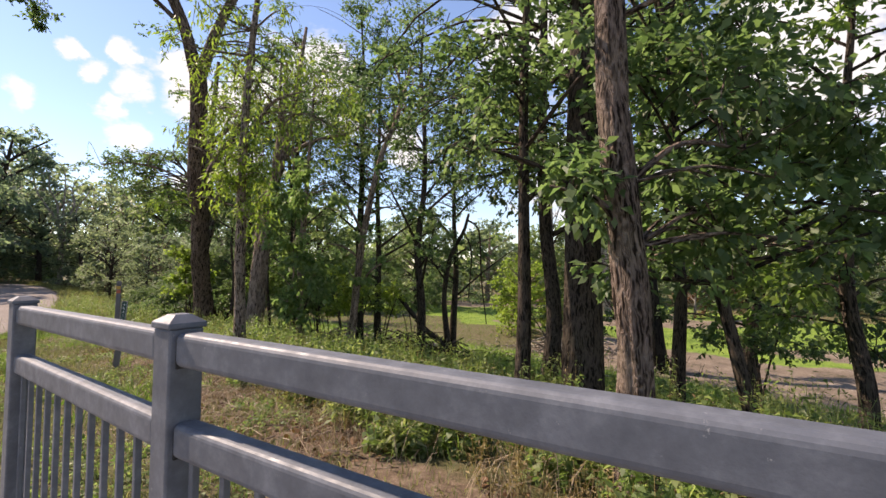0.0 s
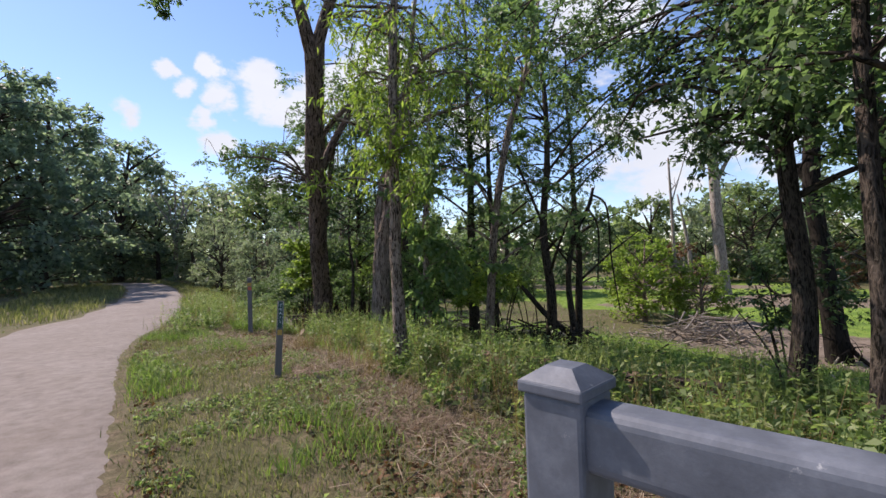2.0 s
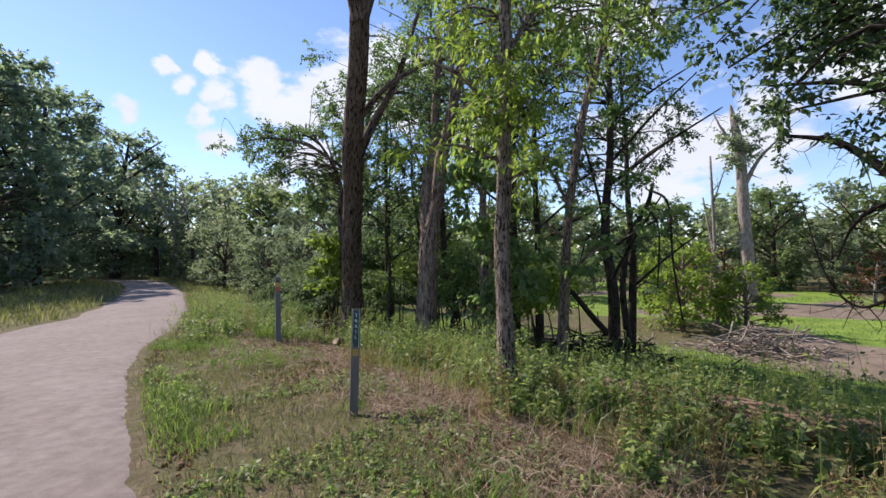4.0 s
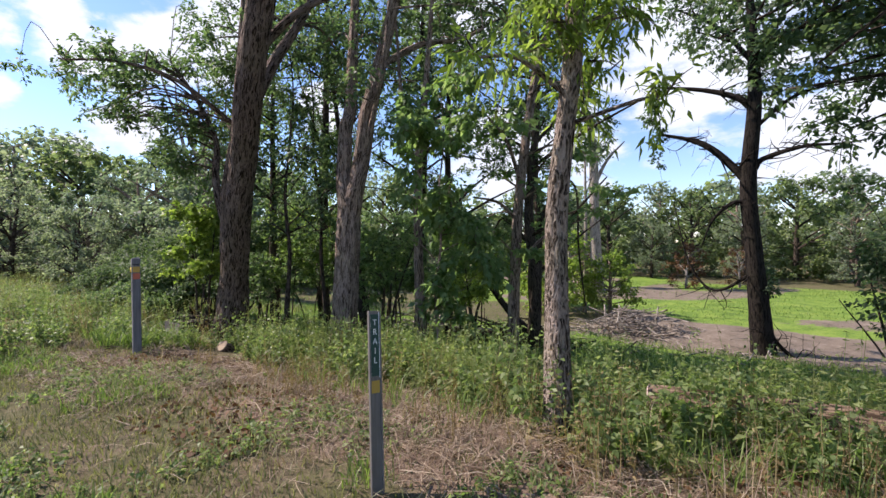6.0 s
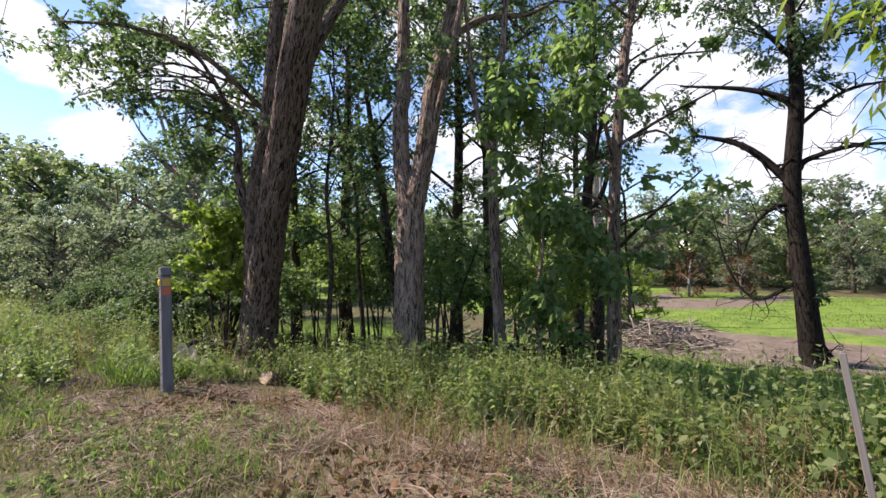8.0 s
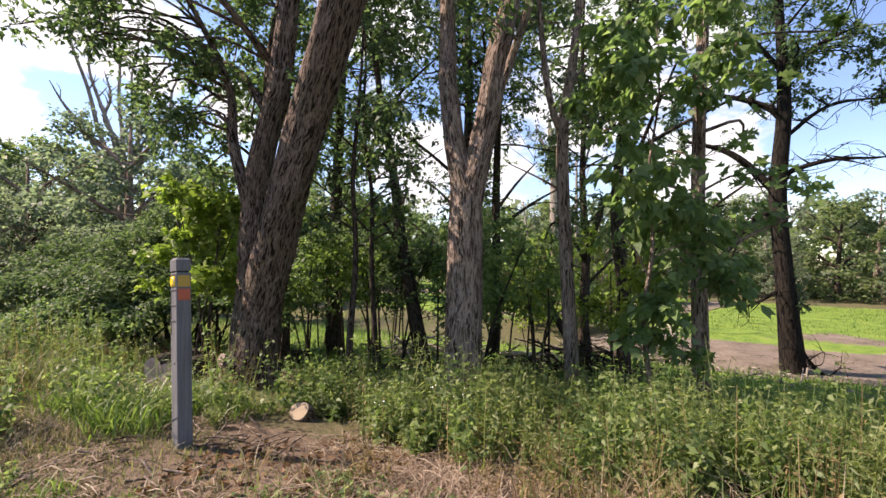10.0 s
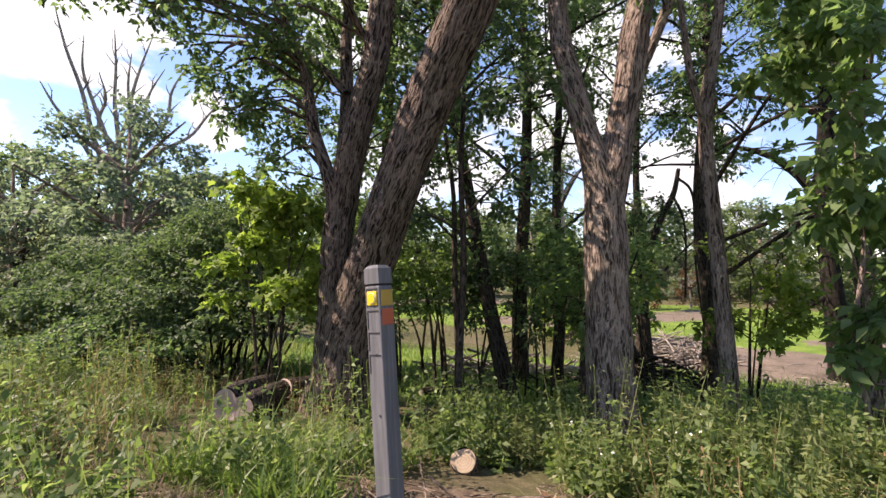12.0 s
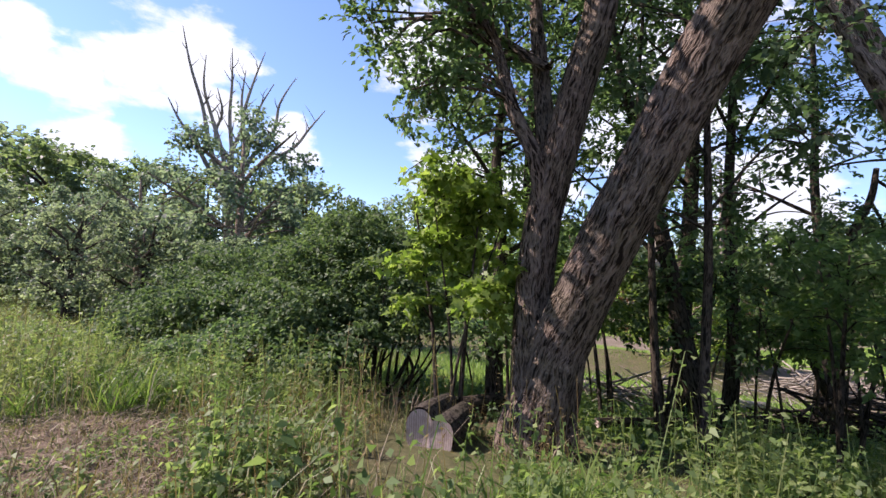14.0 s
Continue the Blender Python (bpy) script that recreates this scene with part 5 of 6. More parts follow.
# ---- distant trees ----
def far_tree(name, label, w, top, seed, leaf, bark, size, twigs, count, low=0.15, bare=0.0, rad=0.26):
    """A full tree seen from afar, at the origin: trunk, limbs and a crown of leafy sprays."""
    rng = np.random.default_rng(seed)
    ob = empty(name, 0, 0, 0, label, "tree")
    wood, leaves = Wood(), []
    lines = [wood.limb([(0, 0, -0.6, 0.035 * top), (0.02 * w, 0, top * 0.3, 0.024 * top), (rng.normal() * 0.1 * w, rng.normal() * 0.1 * w, top * 0.9, 0.006 * top)], 8, 4)]
    for k in range(9):
        a, z = rng.uniform(0, 6.28), top * rng.uniform(0.2, 0.7)
        ln = w * rng.uniform(0.5, 0.95)
        lines.append(wood.limb([(0, 0, z, 0.011 * top), (math.cos(a) * ln * 0.5, math.sin(a) * ln * 0.5, z + 0.12 * top, 0.008 * top), (math.cos(a) * ln, math.sin(a) * ln, z + 0.22 * top, 0.003 * top)], 5, 3))
    blobs = []
    for k in range(count):
        a, q, t = rng.uniform(0, 6.28), rng.uniform(0.35, 1) ** 0.6, rng.uniform(low, 0.97)
        f = w * math.sqrt(max(0.05, 1 - ((t - 0.45) / 0.58) ** 2)) * rng.uniform(0.75, 1.08)
        r = rad * w * rng.uniform(0.7, 1.3)
        blobs.append((math.cos(a) * q * f, math.sin(a) * q * f, top * t, r, r * 0.75, twigs))
    sprays(wood, leaves, lines, blobs, rng, size, FARLEAF, 8, 0.3, 0.01, 9)
    part("trunk", wood.mesh("trunk", bark), ob)
    part("crown", leaf_mesh("crown", leaves, FARLEAF, leaf), ob)
    return ob


def set_down(master, places, group):
    """Stand copies of a tree at (s, d, scale, turn)."""
    for i, (s, d, k, turn) in enumerate(places):
        x, y = xy(s, d)
        m = pose(x, y, h1(x, y) - 0.1, 0, 0, turn)
        if i == 0:
            ob = master
            ob.matrix_basis = m
        else:
            ob = copy_thing(master, m)
        ob.scale = (k, k, k)
        tagged(ob, group=group)


# oaks, small and hazy trees carry their haze in the leaf colour
big = far_tree("oak_tree", "tall dark full-crowned tree with foliage to the ground", 6.2, 16, 201, LEAF_OAK_HAZE, BARK_DARK, 0.37, 11, 132, 0.03, rad=0.19)
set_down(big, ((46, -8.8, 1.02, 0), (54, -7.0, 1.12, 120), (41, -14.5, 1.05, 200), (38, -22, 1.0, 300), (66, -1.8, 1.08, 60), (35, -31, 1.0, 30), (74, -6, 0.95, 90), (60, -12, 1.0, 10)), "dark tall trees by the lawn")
mid = far_tree("small_tree", "small tree at the wood's edge, its green lightened for haze", 2.8, 7.0, 202, LEAF_OLIVE_HAZE, BARK_DARK, 0.19, 11, 52, 0.06, rad=0.23)
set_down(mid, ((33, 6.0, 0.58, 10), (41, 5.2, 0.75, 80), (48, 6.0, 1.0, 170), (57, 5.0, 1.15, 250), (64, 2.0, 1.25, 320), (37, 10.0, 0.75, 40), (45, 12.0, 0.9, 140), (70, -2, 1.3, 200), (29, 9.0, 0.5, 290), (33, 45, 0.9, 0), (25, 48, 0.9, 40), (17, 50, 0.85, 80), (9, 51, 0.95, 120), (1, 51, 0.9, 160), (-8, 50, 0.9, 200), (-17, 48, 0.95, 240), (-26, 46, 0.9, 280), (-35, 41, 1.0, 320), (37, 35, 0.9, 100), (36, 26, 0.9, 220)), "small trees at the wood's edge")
green = far_tree("round_tree", "rounded mid-green tree in the tree line", 4.2, 10.0, 203, LEAF_GREEN_FAR, BARK_DARK, 0.36, 11, 66, 0.03, rad=0.24)
set_down(green, ((39, 21, 0.95, 0), (46, 18, 1.0, 50), (55, 12, 1.1, 100), (34, 29, 0.9, 150), (30, 47, 0.95, 200), (22, 52, 1.0, 250), (14, 55, 0.95, 300), (5, 56, 1.02, 20), (-4, 54, 0.95, 70), (-13, 53, 1.0, 130), (-22, 50, 1.0, 190),
                 (-31, 47, 1.05, 240), (-40, 42, 1.1, 280), (60, 20, 1.3, 33), (52, 28, 1.2, 77), (-48, 34, 1.1, 10), (-52, 24, 1.1, 80)), "tree line round the marsh")
pale = far_tree("hazy_tree", "round tree in the far tree line, its leaves paled for haze", 4.6, 11.0, 204, LEAF_OLIVE_HAZE, BARK_GREY, 0.42, 8, 48, 0.05, rad=0.24)
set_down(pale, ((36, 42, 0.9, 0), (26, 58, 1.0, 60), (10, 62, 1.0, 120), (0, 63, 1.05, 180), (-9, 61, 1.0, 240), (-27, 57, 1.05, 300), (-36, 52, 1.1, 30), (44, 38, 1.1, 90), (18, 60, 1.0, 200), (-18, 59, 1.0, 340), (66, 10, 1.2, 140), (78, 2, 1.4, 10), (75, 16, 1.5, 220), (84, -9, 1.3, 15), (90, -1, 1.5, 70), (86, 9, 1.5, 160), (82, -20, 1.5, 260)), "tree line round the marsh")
willow = far_tree("grey_willow", "grey-green spreading tree at the field's edge", 3.6, 8.5, 205, LEAF_WILLOW, BARK_GREY, 0.18, 15, 100, 0.05, rad=0.2)
set_down(willow, ((33.5, 12.2, 1.18, 0), (36.5, 7.6, 0.62, 150), (41, 11.5, 0.95, 20)), "grey trees at the field's edge")
yellow = far_tree("marsh_bush", "yellow-green bushy young tree in the marsh", 2.1, 5.0, 206, LEAF_LIME, BARK_GREY, 0.17, 11, 55, 0.08, rad=0.25)
set_down(yellow, ((16.0, 22.2, 1.0, 0), (17.8, 24.5, 0.9, 100), (13.6, 23.5, 0.7, 200)), "yellow-green bushes in the marsh")
scrub = far_tree("marsh_scrub", "reddish-brown dying scrub beyond the mud", 2.0, 4.2, 207, LEAF_BROWN, DEAD, 0.17, 8, 30, 0.05, rad=0.25)
set_down(scrub, ((20, 34, 1.0, 0), (12.5, 41, 0.9, 90), (9, 44, 0.8, 180)), "dying brown scrub")


# bare dead trees
def bare_tree(name, label, x, y, stems, seed, mat, twiggy=3):
    rng = np.random.default_rng(seed)
    z0 = h1(x, y)
    ob = empty(name, x, y, z0, label, "dead tree")
    wood = Wood()
    for st in stems:
        line = wood.limb([(p[0] - x, p[1] - y, p[2] - z0, p[3]) for p in st], 8, 5)
        for _ in range(twiggy):
            i = rng.integers(len(line) // 3, len(line) - 1)
            p, a = line[i], rng.uniform(0, 6.28)
            ln = rng.uniform(0.5, 1.3)
            q = p[:3] + np.array([math.cos(a) * ln * 0.5, math.sin(a) * ln * 0.5, ln * 0.7])
            wood.limb([(*p[:3], p[3] * 0.5), (*(p[:3] * 0.5 + q * 0.5 + rng.normal(size=3) * 0.06), p[3] * 0.35), (*q, 0.008)], 5, 2)
    part("deadwood", wood.mesh("deadwood", mat), ob)


def fan(x, y, z, tips, r):
    """A short bole and crooked limbs rising from it to the tips."""
    rng = np.random.default_rng(int(1000 * r) + len(tips))
    out = [[(x, y, -0.5, r * 1.3), (x + 0.05, y, z, r)]]
    for a, b, c in tips:
        j = rng.normal(size=(3, 2)) * 0.22
        out.append([(x, y, z - 1.0, r * 0.8), (x + (a - x) * 0.3 + j[0, 0], y + (b - y) * 0.3, z + (c - z) * 0.22, r * 0.6), (x + (a - x) * 0.62 + j[1, 0], y + (b - y) * 0.6, z + (c - z) * 0.5, r * 0.45), (x + (a - x) * 0.8 + j[2, 0], y + (b - y) * 0.8, z + (c - z) * 0.75, r * 0.32), (a, b, c, r * 0.1)])
    return out


bare_tree("bare_snag", "leafless grey dead tree with many upright limbs", -15.5, 36.1, fan(-15.5, 36.1, 5.4, ((-18.2, 35.6, 13.4), (-17.1, 35.9, 12.2), (-15.2, 36.2, 11.8), (-14.3, 36.3, 13.0), (-13.8, 36.6, 11.4), (-12.7, 36.8, 12.0), (-11.0, 36.9, 10.4), (-18.6, 35.6, 9.6), (-15.9, 36.0, 12.8), (-16.5, 36.1, 10.6)), 0.2), 301, DEAD, 7)
plant("white_snag", "tall pale barkless dead trunk with sparse regrowth", "dead tree", (14.4, 39.9), [[(14.45, 39.9, -2.8, 0.75), (14.35, 39.9, -1.5, 0.5), (14.12, 40.0, 3.8, 0.42), (14.0, 40.05, 9.0, 0.36), (13.7, 40.2, 11.5, 0.25), (13.5, 40.3, 13.0, 0.08)], [(14.1, 40, 6.5, 0.2), (15.0, 39.6, 8.5, 0.12), (16.2, 39.0, 10.0, 0.05)], [(14.0, 40, 9.4, 0.2), (13.0, 40.4, 11, 0.1), (12.4, 40.6, 12.5, 0.04)], [(12.3, 40.6, -2.6, 0.22), (12.2, 40.7, 1.5, 0.16), (11.6, 41, 6, 0.06)]],
      cloud_blobs(R1, (14.0, 40.0, 9.6), (1.5, 1.2, 2.0), 16, 0.8, 0.7, 10) + cloud_blobs(R1, (12.3, 40.6, 4.0), (0.8, 0.8, 1.2), 6, 0.6, 0.6, 8), 302, DEAD, LEAF_OLIVE_HAZE, 0.26, LEAF4, 14, 0.06, bare_twigs=5)
bx, by = xy(60, 3.5)
bare_tree("bare_tree", "leafless tree above the trail's end", bx, by, fan(bx, by, 5.0, ((bx - 2.6, by - 0.5, 10.5), (bx - 1.4, by, 11.2), (bx, by, 11.6), (bx + 1.3, by + 0.4, 11), (bx + 2.5, by + 0.6, 10)), 0.18), 303, DEAD, 6)
bare_tree("thin_snag", "thin pale dead stem in the marsh", 6.6, 27.0, [[(6.6, 27, -2.7, 0.12), (6.6, 27, 2, 0.09), (6.5, 27, 6.5, 0.05)], [(6.55, 27, 4.0, 0.04), (7.2, 26.8, 6.2, 0.02)]], 304, DEAD, 3)

simple_tree("canopy_tree", "tall leafy tree filling the canopy over the marsh edge", -0.8, 15.6, 0.14, 12.0, [((0, 0, 10.0), (2.2, 2.0, 1.5), 24), ((0, 0, 5.6), (1.6, 1.5, 1.0), 14), ((0, 0, 7.4), (1.8, 1.8, 1.1), 20)], 53, BARK_DARK, LEAF, 0.11, rad=0.6, limbs=12, spread=2.6)


def far_woods():
    """Closed woodland behind the marsh and fields, too far to tell trees apart."""
    rng = np.random.default_rng(77)
    n = 11000
    a = rng.uniform(radians(-95), radians(75), n)
    crowns = 7.0 + 2.2 * np.sin(a * 23) + 1.6 * np.sin(a * 41 + 1) + 0.9 * np.sin(a * 90)
    t = rng.uniform(0, 1, n) ** 0.8
    rad = 84 + rng.normal(size=n) * 4
    x, y = -5 - np.sin(a) * rad, 8 + np.cos(a) * rad
    pos = np.stack([x, y, height(x, y) + crowns * t * 1.25], 1)
    chunk = leaf_arrays(pos, np.full(n, 1.7), rng, CLUMP, 0.2)
    tagged(new("far_woods", leaf_mesh("far_woods", [chunk], CLUMP, LEAF_GREEN_FAR)), "distant closed woodland beyond the marsh", "woods", kind="stuff")


far_woods()


# ---- logs, brush, litter ----
def log(name, label, a, b, r, mat, cut, seed, squash=1.0):
    """A sawn log from a to b, with its cut faces as parts."""
    rng = np.random.default_rng(seed)
    a, b = np.array(a, float), np.array(b, float)
    c = (a + b) / 2
    ob = empty(name, *c, label, "log")
    wood = Wood()
    n = 5
    pts = [(*((a - c) * (1 - k / n) + (b - c) * k / n + (rng.normal(size=3) * 0.03 * r if 0 < k < n else 0)), r * (1 + 0.04 * rng.normal())) for k in range(n + 1)]
    line = wood.limb(pts, 18, 3, 0.04, rng)
    part("bark", wood.mesh("bark", mat), ob)
    ax = (a - b) / np.linalg.norm(a - b)
    bm = bmesh.new()
    bmesh.ops.create_cone(bm, cap_ends=True, segments=22, radius1=r * 0.98, radius2=r * 0.93, depth=0.012)
    for v in bm.verts:
        k = 1 + 0.05 * math.sin(3 * math.atan2(v.co.y, v.co.x) + seed)
        v.co.x *= k
        v.co.y *= k * squash
    face = bm_part("cut_face", bm, cut, ob, "sawn end face")
    face.matrix_basis = Matrix.Translation(Vector(a - c + ax * 0.004)) @ Vector(ax).to_track_quat("Z", "Y").to_matrix().to_4x4()
    return ob


def heart_log():
    """The butt of a forked trunk: two rounded lobes side by side, sawn flat towards the trail."""
    x, y = -9.25, 15.1
    z = h1(x, y) - 0.03
    ob = empty("forked_log", x, y, z, "weathered heart-shaped sawn butt of a forked trunk", "log", turn=-34)
    outline = []
    for i in range(44):
        t = 2 * math.pi * i / 44
        ux, uz = math.sin(t), math.cos(t)
        reach = 0
        for cx, cz, rx, rz in ((-0.1, 0.03, 0.15, 0.23), (0.125, -0.01, 0.14, 0.19)):
            qa = (ux / rx) ** 2 + (uz / rz) ** 2
            qb = cx * ux / rx**2 + cz * uz / rz**2
            qc = (cx / rx) ** 2 + (cz / rz) ** 2 - 1
            if qb * qb - qa * qc > 0:
                reach = max(reach, (qb + math.sqrt(qb * qb - qa * qc)) / qa)
        reach *= 1 + 0.02 * math.sin(6 * t + 1)
        outline.append((ux * reach, 0.15 + max(-0.24, uz * reach)))
    bm = bmesh.new()
    rings = []
    for k, (dy, grow) in enumerate(((0, 1.0), (0.2, 1.02), (0.5, 0.97), (0.85, 0.88))):
        rings.append([bm.verts.new((px * grow * (1 + 0.03 * math.sin(9 * i + k)), dy, pz * grow)) for i, (px, pz) in enumerate(outline)])
    for r0, r1 in zip(rings, rings[1:]):
        for i in range(44):
            bm.faces.new((r0[i], r0[(i + 1) % 44], r1[(i + 1) % 44], r1[i]))
    bm.faces.new(rings[-1])
    bmesh.ops.recalc_face_normals(bm, faces=bm.faces)
    bm_part("bark", bm, BARK_LOG, ob)
    bm = bmesh.new()
    ring = [bm.verts.new((px * 0.94, -0.012 + 0.02 * math.sin(5 * px), 0.2 + (pz - 0.2) * 0.94)) for px, pz in outline]
    mid = bm.verts.new((0.0, 0.012, 0.16))
    for i in range(44):
        bm.faces.new((ring[i], ring[(i + 1) % 44], mid))
    bmesh.ops.recalc_face_normals(bm, faces=bm.faces)
    bm_part("cut_face", bm, CUT, ob, "greyish-pink sawn face with hollow centre")


heart_log()
log("sawn_log", "short pale sawn log lying tilted in the weeds", (-7.5, 12.58, h1(-7.5, 12.58) + 0.09), (-7.37, 12.74, h1(-7.37, 12.74) - 0.05), 0.108, BARK_GREY, CUT_PALE, 5, 0.9)
log("fallen_log", "long reddish-brown fallen log among weeds", (-2.35, 8.4, h1(-2.35, 8.4) + 0.16), (0.3, 6.3, h1(0.3, 6.3) + 0.14), 0.14, BARK_ROT, CUT, 6)
log("fallen_log", "dark fallen log lying under the trees", (-8.6, 16.6, h1(-8.6, 16.6) + 0.14), (-7.2, 17.6, h1(-7.2, 17.6) + 0.14), 0.16, BARK_DARK, CUT, 7)
log("fallen_log", "pale log lying on the mud flat", (-2.2, 19.4, h1(-2.2, 19.4) + 0.1), (0.6, 19.9, h1(0.6, 19.9) + 0.1), 0.12, DEAD, CUT, 8)
log("fallen_log", "dark limb resting on the shaded ground", (-6.4, 16.6, h1(-6.4, 16.6) + 0.1), (-4.6, 16.9, h1(-4.6, 16.9) + 0.12), 0.07, BARK_DARK, CUT, 9)
log("fallen_log", "mossy cut limb beside the forked tree", (-4.9, 12.6, h1(-4.9, 12.6) + 0.06), (-4.1, 12.0, h1(-4.1, 12.0) + 0.06), 0.08, BARK_DARK, CUT, 10)


def sticks(name, label, x, y, w, d, hgt, count, seed, mat, length=1.4, turn=0.0):
    """A heap of dead branches."""
    rng = np.random.default_rng(seed)
    wood = Wood()
    ca, sa = math.cos(turn), math.sin(turn)
    z0 = h1(x, y)
    for _ in range(count):
        u, v = rng.normal() * 0.5, rng.normal() * 0.5
        px, py = u * w * ca - v * d * sa, u * w * sa + v * d * ca
        a, ln = rng.uniform(0, 6.28), length * rng.uniform(0.4, 1.3)
        lift = h1(x + px, y + py) - z0 + hgt * max(0.04, 1 - u * u - v * v) * rng.uniform(0.0, 1)
        r = rng.uniform(0.009, 0.03) * min(1.3, length)
        dx, dy, dz = math.cos(a) * ln / 2, math.sin(a) * ln / 2, rng.normal() * 0.13 * ln
        j = rng.normal(size=3) * 0.05 * ln
        wood.limb([(px - dx, py - dy, lift - dz, r), (px + j[0], py + j[1], lift + j[2], r * 0.8), (px + dx, py + dy, lift + dz, r * 0.4)], 5, 2)
    ob = new(name, wood.mesh(name, mat))
    ob.matrix_world = pose(x, y, z0, 0, 0, 0)
    tagged(ob, label, "brush", kind="stuff")


sticks("brush_pile", "heap of grey dead branches on the mud flat", 6.4, 22.2, 2.6, 1.6, 1.0, 170, 401, DEAD, 1.8)
sticks("brush_pile", "tangle of dead branches under the trees", -0.6, 17.0, 2.2, 1.2, 0.8, 110, 402, BARK_DARK, 1.5)
sticks("brush_pile", "reddish dead branches stacked in the shade", -3.2, 19.6, 2.0, 0.9, 0.7, 90, 403, DEAD, 1.6)
sticks("fallen_sticks", "scattered sticks on the mud flat", 5.0, 19.0, 9.0, 3.0, 0.06, 160, 404, DEAD, 1.0, -0.75)
sticks("fallen_sticks", "scattered sticks and twigs by the trail post", *xy(14, 2.3), 2.4, 0.8, 0.05, 140, 405, BARK_GREY, 0.35)
sticks("fallen_sticks", "dead twigs strewn over the straw", *xy(6, 1.8), 6.0, 0.8, 0.04, 150, 406, BARK_GREY, 0.3, math.atan2(UY, UX))


# ---- grass, herbs, straw ----
def strew(rng, count, s0, s1, d0, d1, keep=None):
    s, d = rng.uniform(s0, s1, count), rng.uniform(d0, d1, count)
    edge = np.interp(s, EDGE_S, EDGE_R) + 0.05 * np.sin(s * 1.1 + np.sin(s * 0.37) * 2)
    left = np.interp(s, EDGE_S, EDGE_L)
    ok = ((d > edge + rng.normal(size=count) * 0.1) | (d < left)) & ~((s < SLAB_END + 0.1) & (d < np.interp(s, SLAB_S, SLAB_D) + 0.03) & (d > -4.2))
    if keep is not None:
        ok &= rng.uniform(0, 1, count) < keep(s, d)
    s, d = s[ok], d[ok]
    x, y = xy(s, d)
    clear = (np.hypot(x + 9.4, y - 14.7) > 0.6) & (np.hypot(x + 7.62, y - 12.25) > 0.5)
    x, y = x[clear], y[clear]
    return np.stack([x, y, height(x, y)], 1)


def open_ground(p):
    """Keeps plants off the bare patch and from in front of the sawn logs."""
    s, d = sd(p[:, 0], p[:, 1])
    bare = np.hypot((s - 18.3) / 1.15, (d - 1.25) / 0.75) + 0.35 * wave(p[:, 0] * 3, p[:, 1] * 3)
    t = np.clip((p[:, 1] - 13.8) / 1.3, 0, 1)
    lane = np.hypot(p[:, 0] + 9.55 - 0.3 * t, p[:, 1] - 13.8 - 1.3 * t)
    return (bare > 0.85) & (lane > 0.6) & (np.hypot(p[:, 0] + 7.62, p[:, 1] - 12.25) > 0.5)


def patch(p, size, seed=0.0):
    """Uneven cover, 0 to 1."""
    w = wave(p[:, 0] / size + seed, p[:, 1] / size - seed)
    return np.clip(0.5 + 0.75 * w, 0, 1)


def blades(name, label, pos, hgt, width, lean, seed, mat, category="grass"):
    rng = np.random.default_rng(seed)
    n = len(pos)
    h = np.asarray(hgt) * rng.uniform(0.45, 1.35, n)
    a = rng.uniform(0, 2 * math.pi, n)
    side = np.stack([-np.sin(a), np.cos(a), np.zeros(n)], 1) * (width * rng.uniform(0.6, 1.4, n))[:, None]
    b = a + rng.normal(size=n) * 0.6
    bend = np.stack([np.cos(b), np.sin(b), np.zeros(n)], 1) * (h * lean * rng.uniform(0.3, 1.3, n))[:, None]
    rise = np.zeros((n, 3))
    rise[:, 2] = h
    base = pos - (0, 0, 0.01)
    mid = base + rise * 0.55 + bend * 0.3
    tip = base + rise * np.clip(1 - 0.3 * lean * rng.uniform(0, 1, n), 0.1, 1)[:, None] + bend
    v = np.stack([base - side, base + side, mid + side * 0.8, mid - side * 0.8, tip], 1).reshape(-1, 3)
    k = np.arange(n)[:, None] * 5
    corners = np.concatenate([k + 0, k + 1, k + 2, k + 3, k + 3, k + 2, k + 4], 1).ravel()
    me = fast_mesh(name, v, corners, np.tile([4, 3], n), mat)
    tagged(new(name, me), label, category, kind="stuff")


def lying(name, label, pos, length, width, seed, mat, category="straw", tilt=0.12):
    rng = np.random.default_rng(seed)
    n = len(pos)
    a = rng.uniform(0, 2 * math.pi, n)
    ln = length * rng.uniform(0.4, 1.4, n)
    run = np.stack([np.cos(a), np.sin(a), rng.normal(size=n) * tilt], 1) * ln[:, None]
    side = np.stack([-np.sin(a), np.cos(a), rng.normal(size=n) * 0.4], 1) * width
    base = pos + np.stack([np.zeros(n), np.zeros(n), rng.uniform(0.004, 0.05, n)], 1)
    mid = base + run * 0.5 + rng.normal(size=(n, 3)) * 0.04 * length + (0, 0, 0.015)
    v = np.stack([base - side, base + side, mid + side, mid - side, base + run], 1).reshape(-1, 3)
    k = np.arange(n)[:, None] * 5
    corners = np.concatenate([k + 0, k + 1, k + 2, k + 3, k + 3, k + 2, k + 4], 1).ravel()
    tagged(new(name, fast_mesh(name, v, corners, np.tile([4, 3], n), mat)), label, category, kind="stuff")


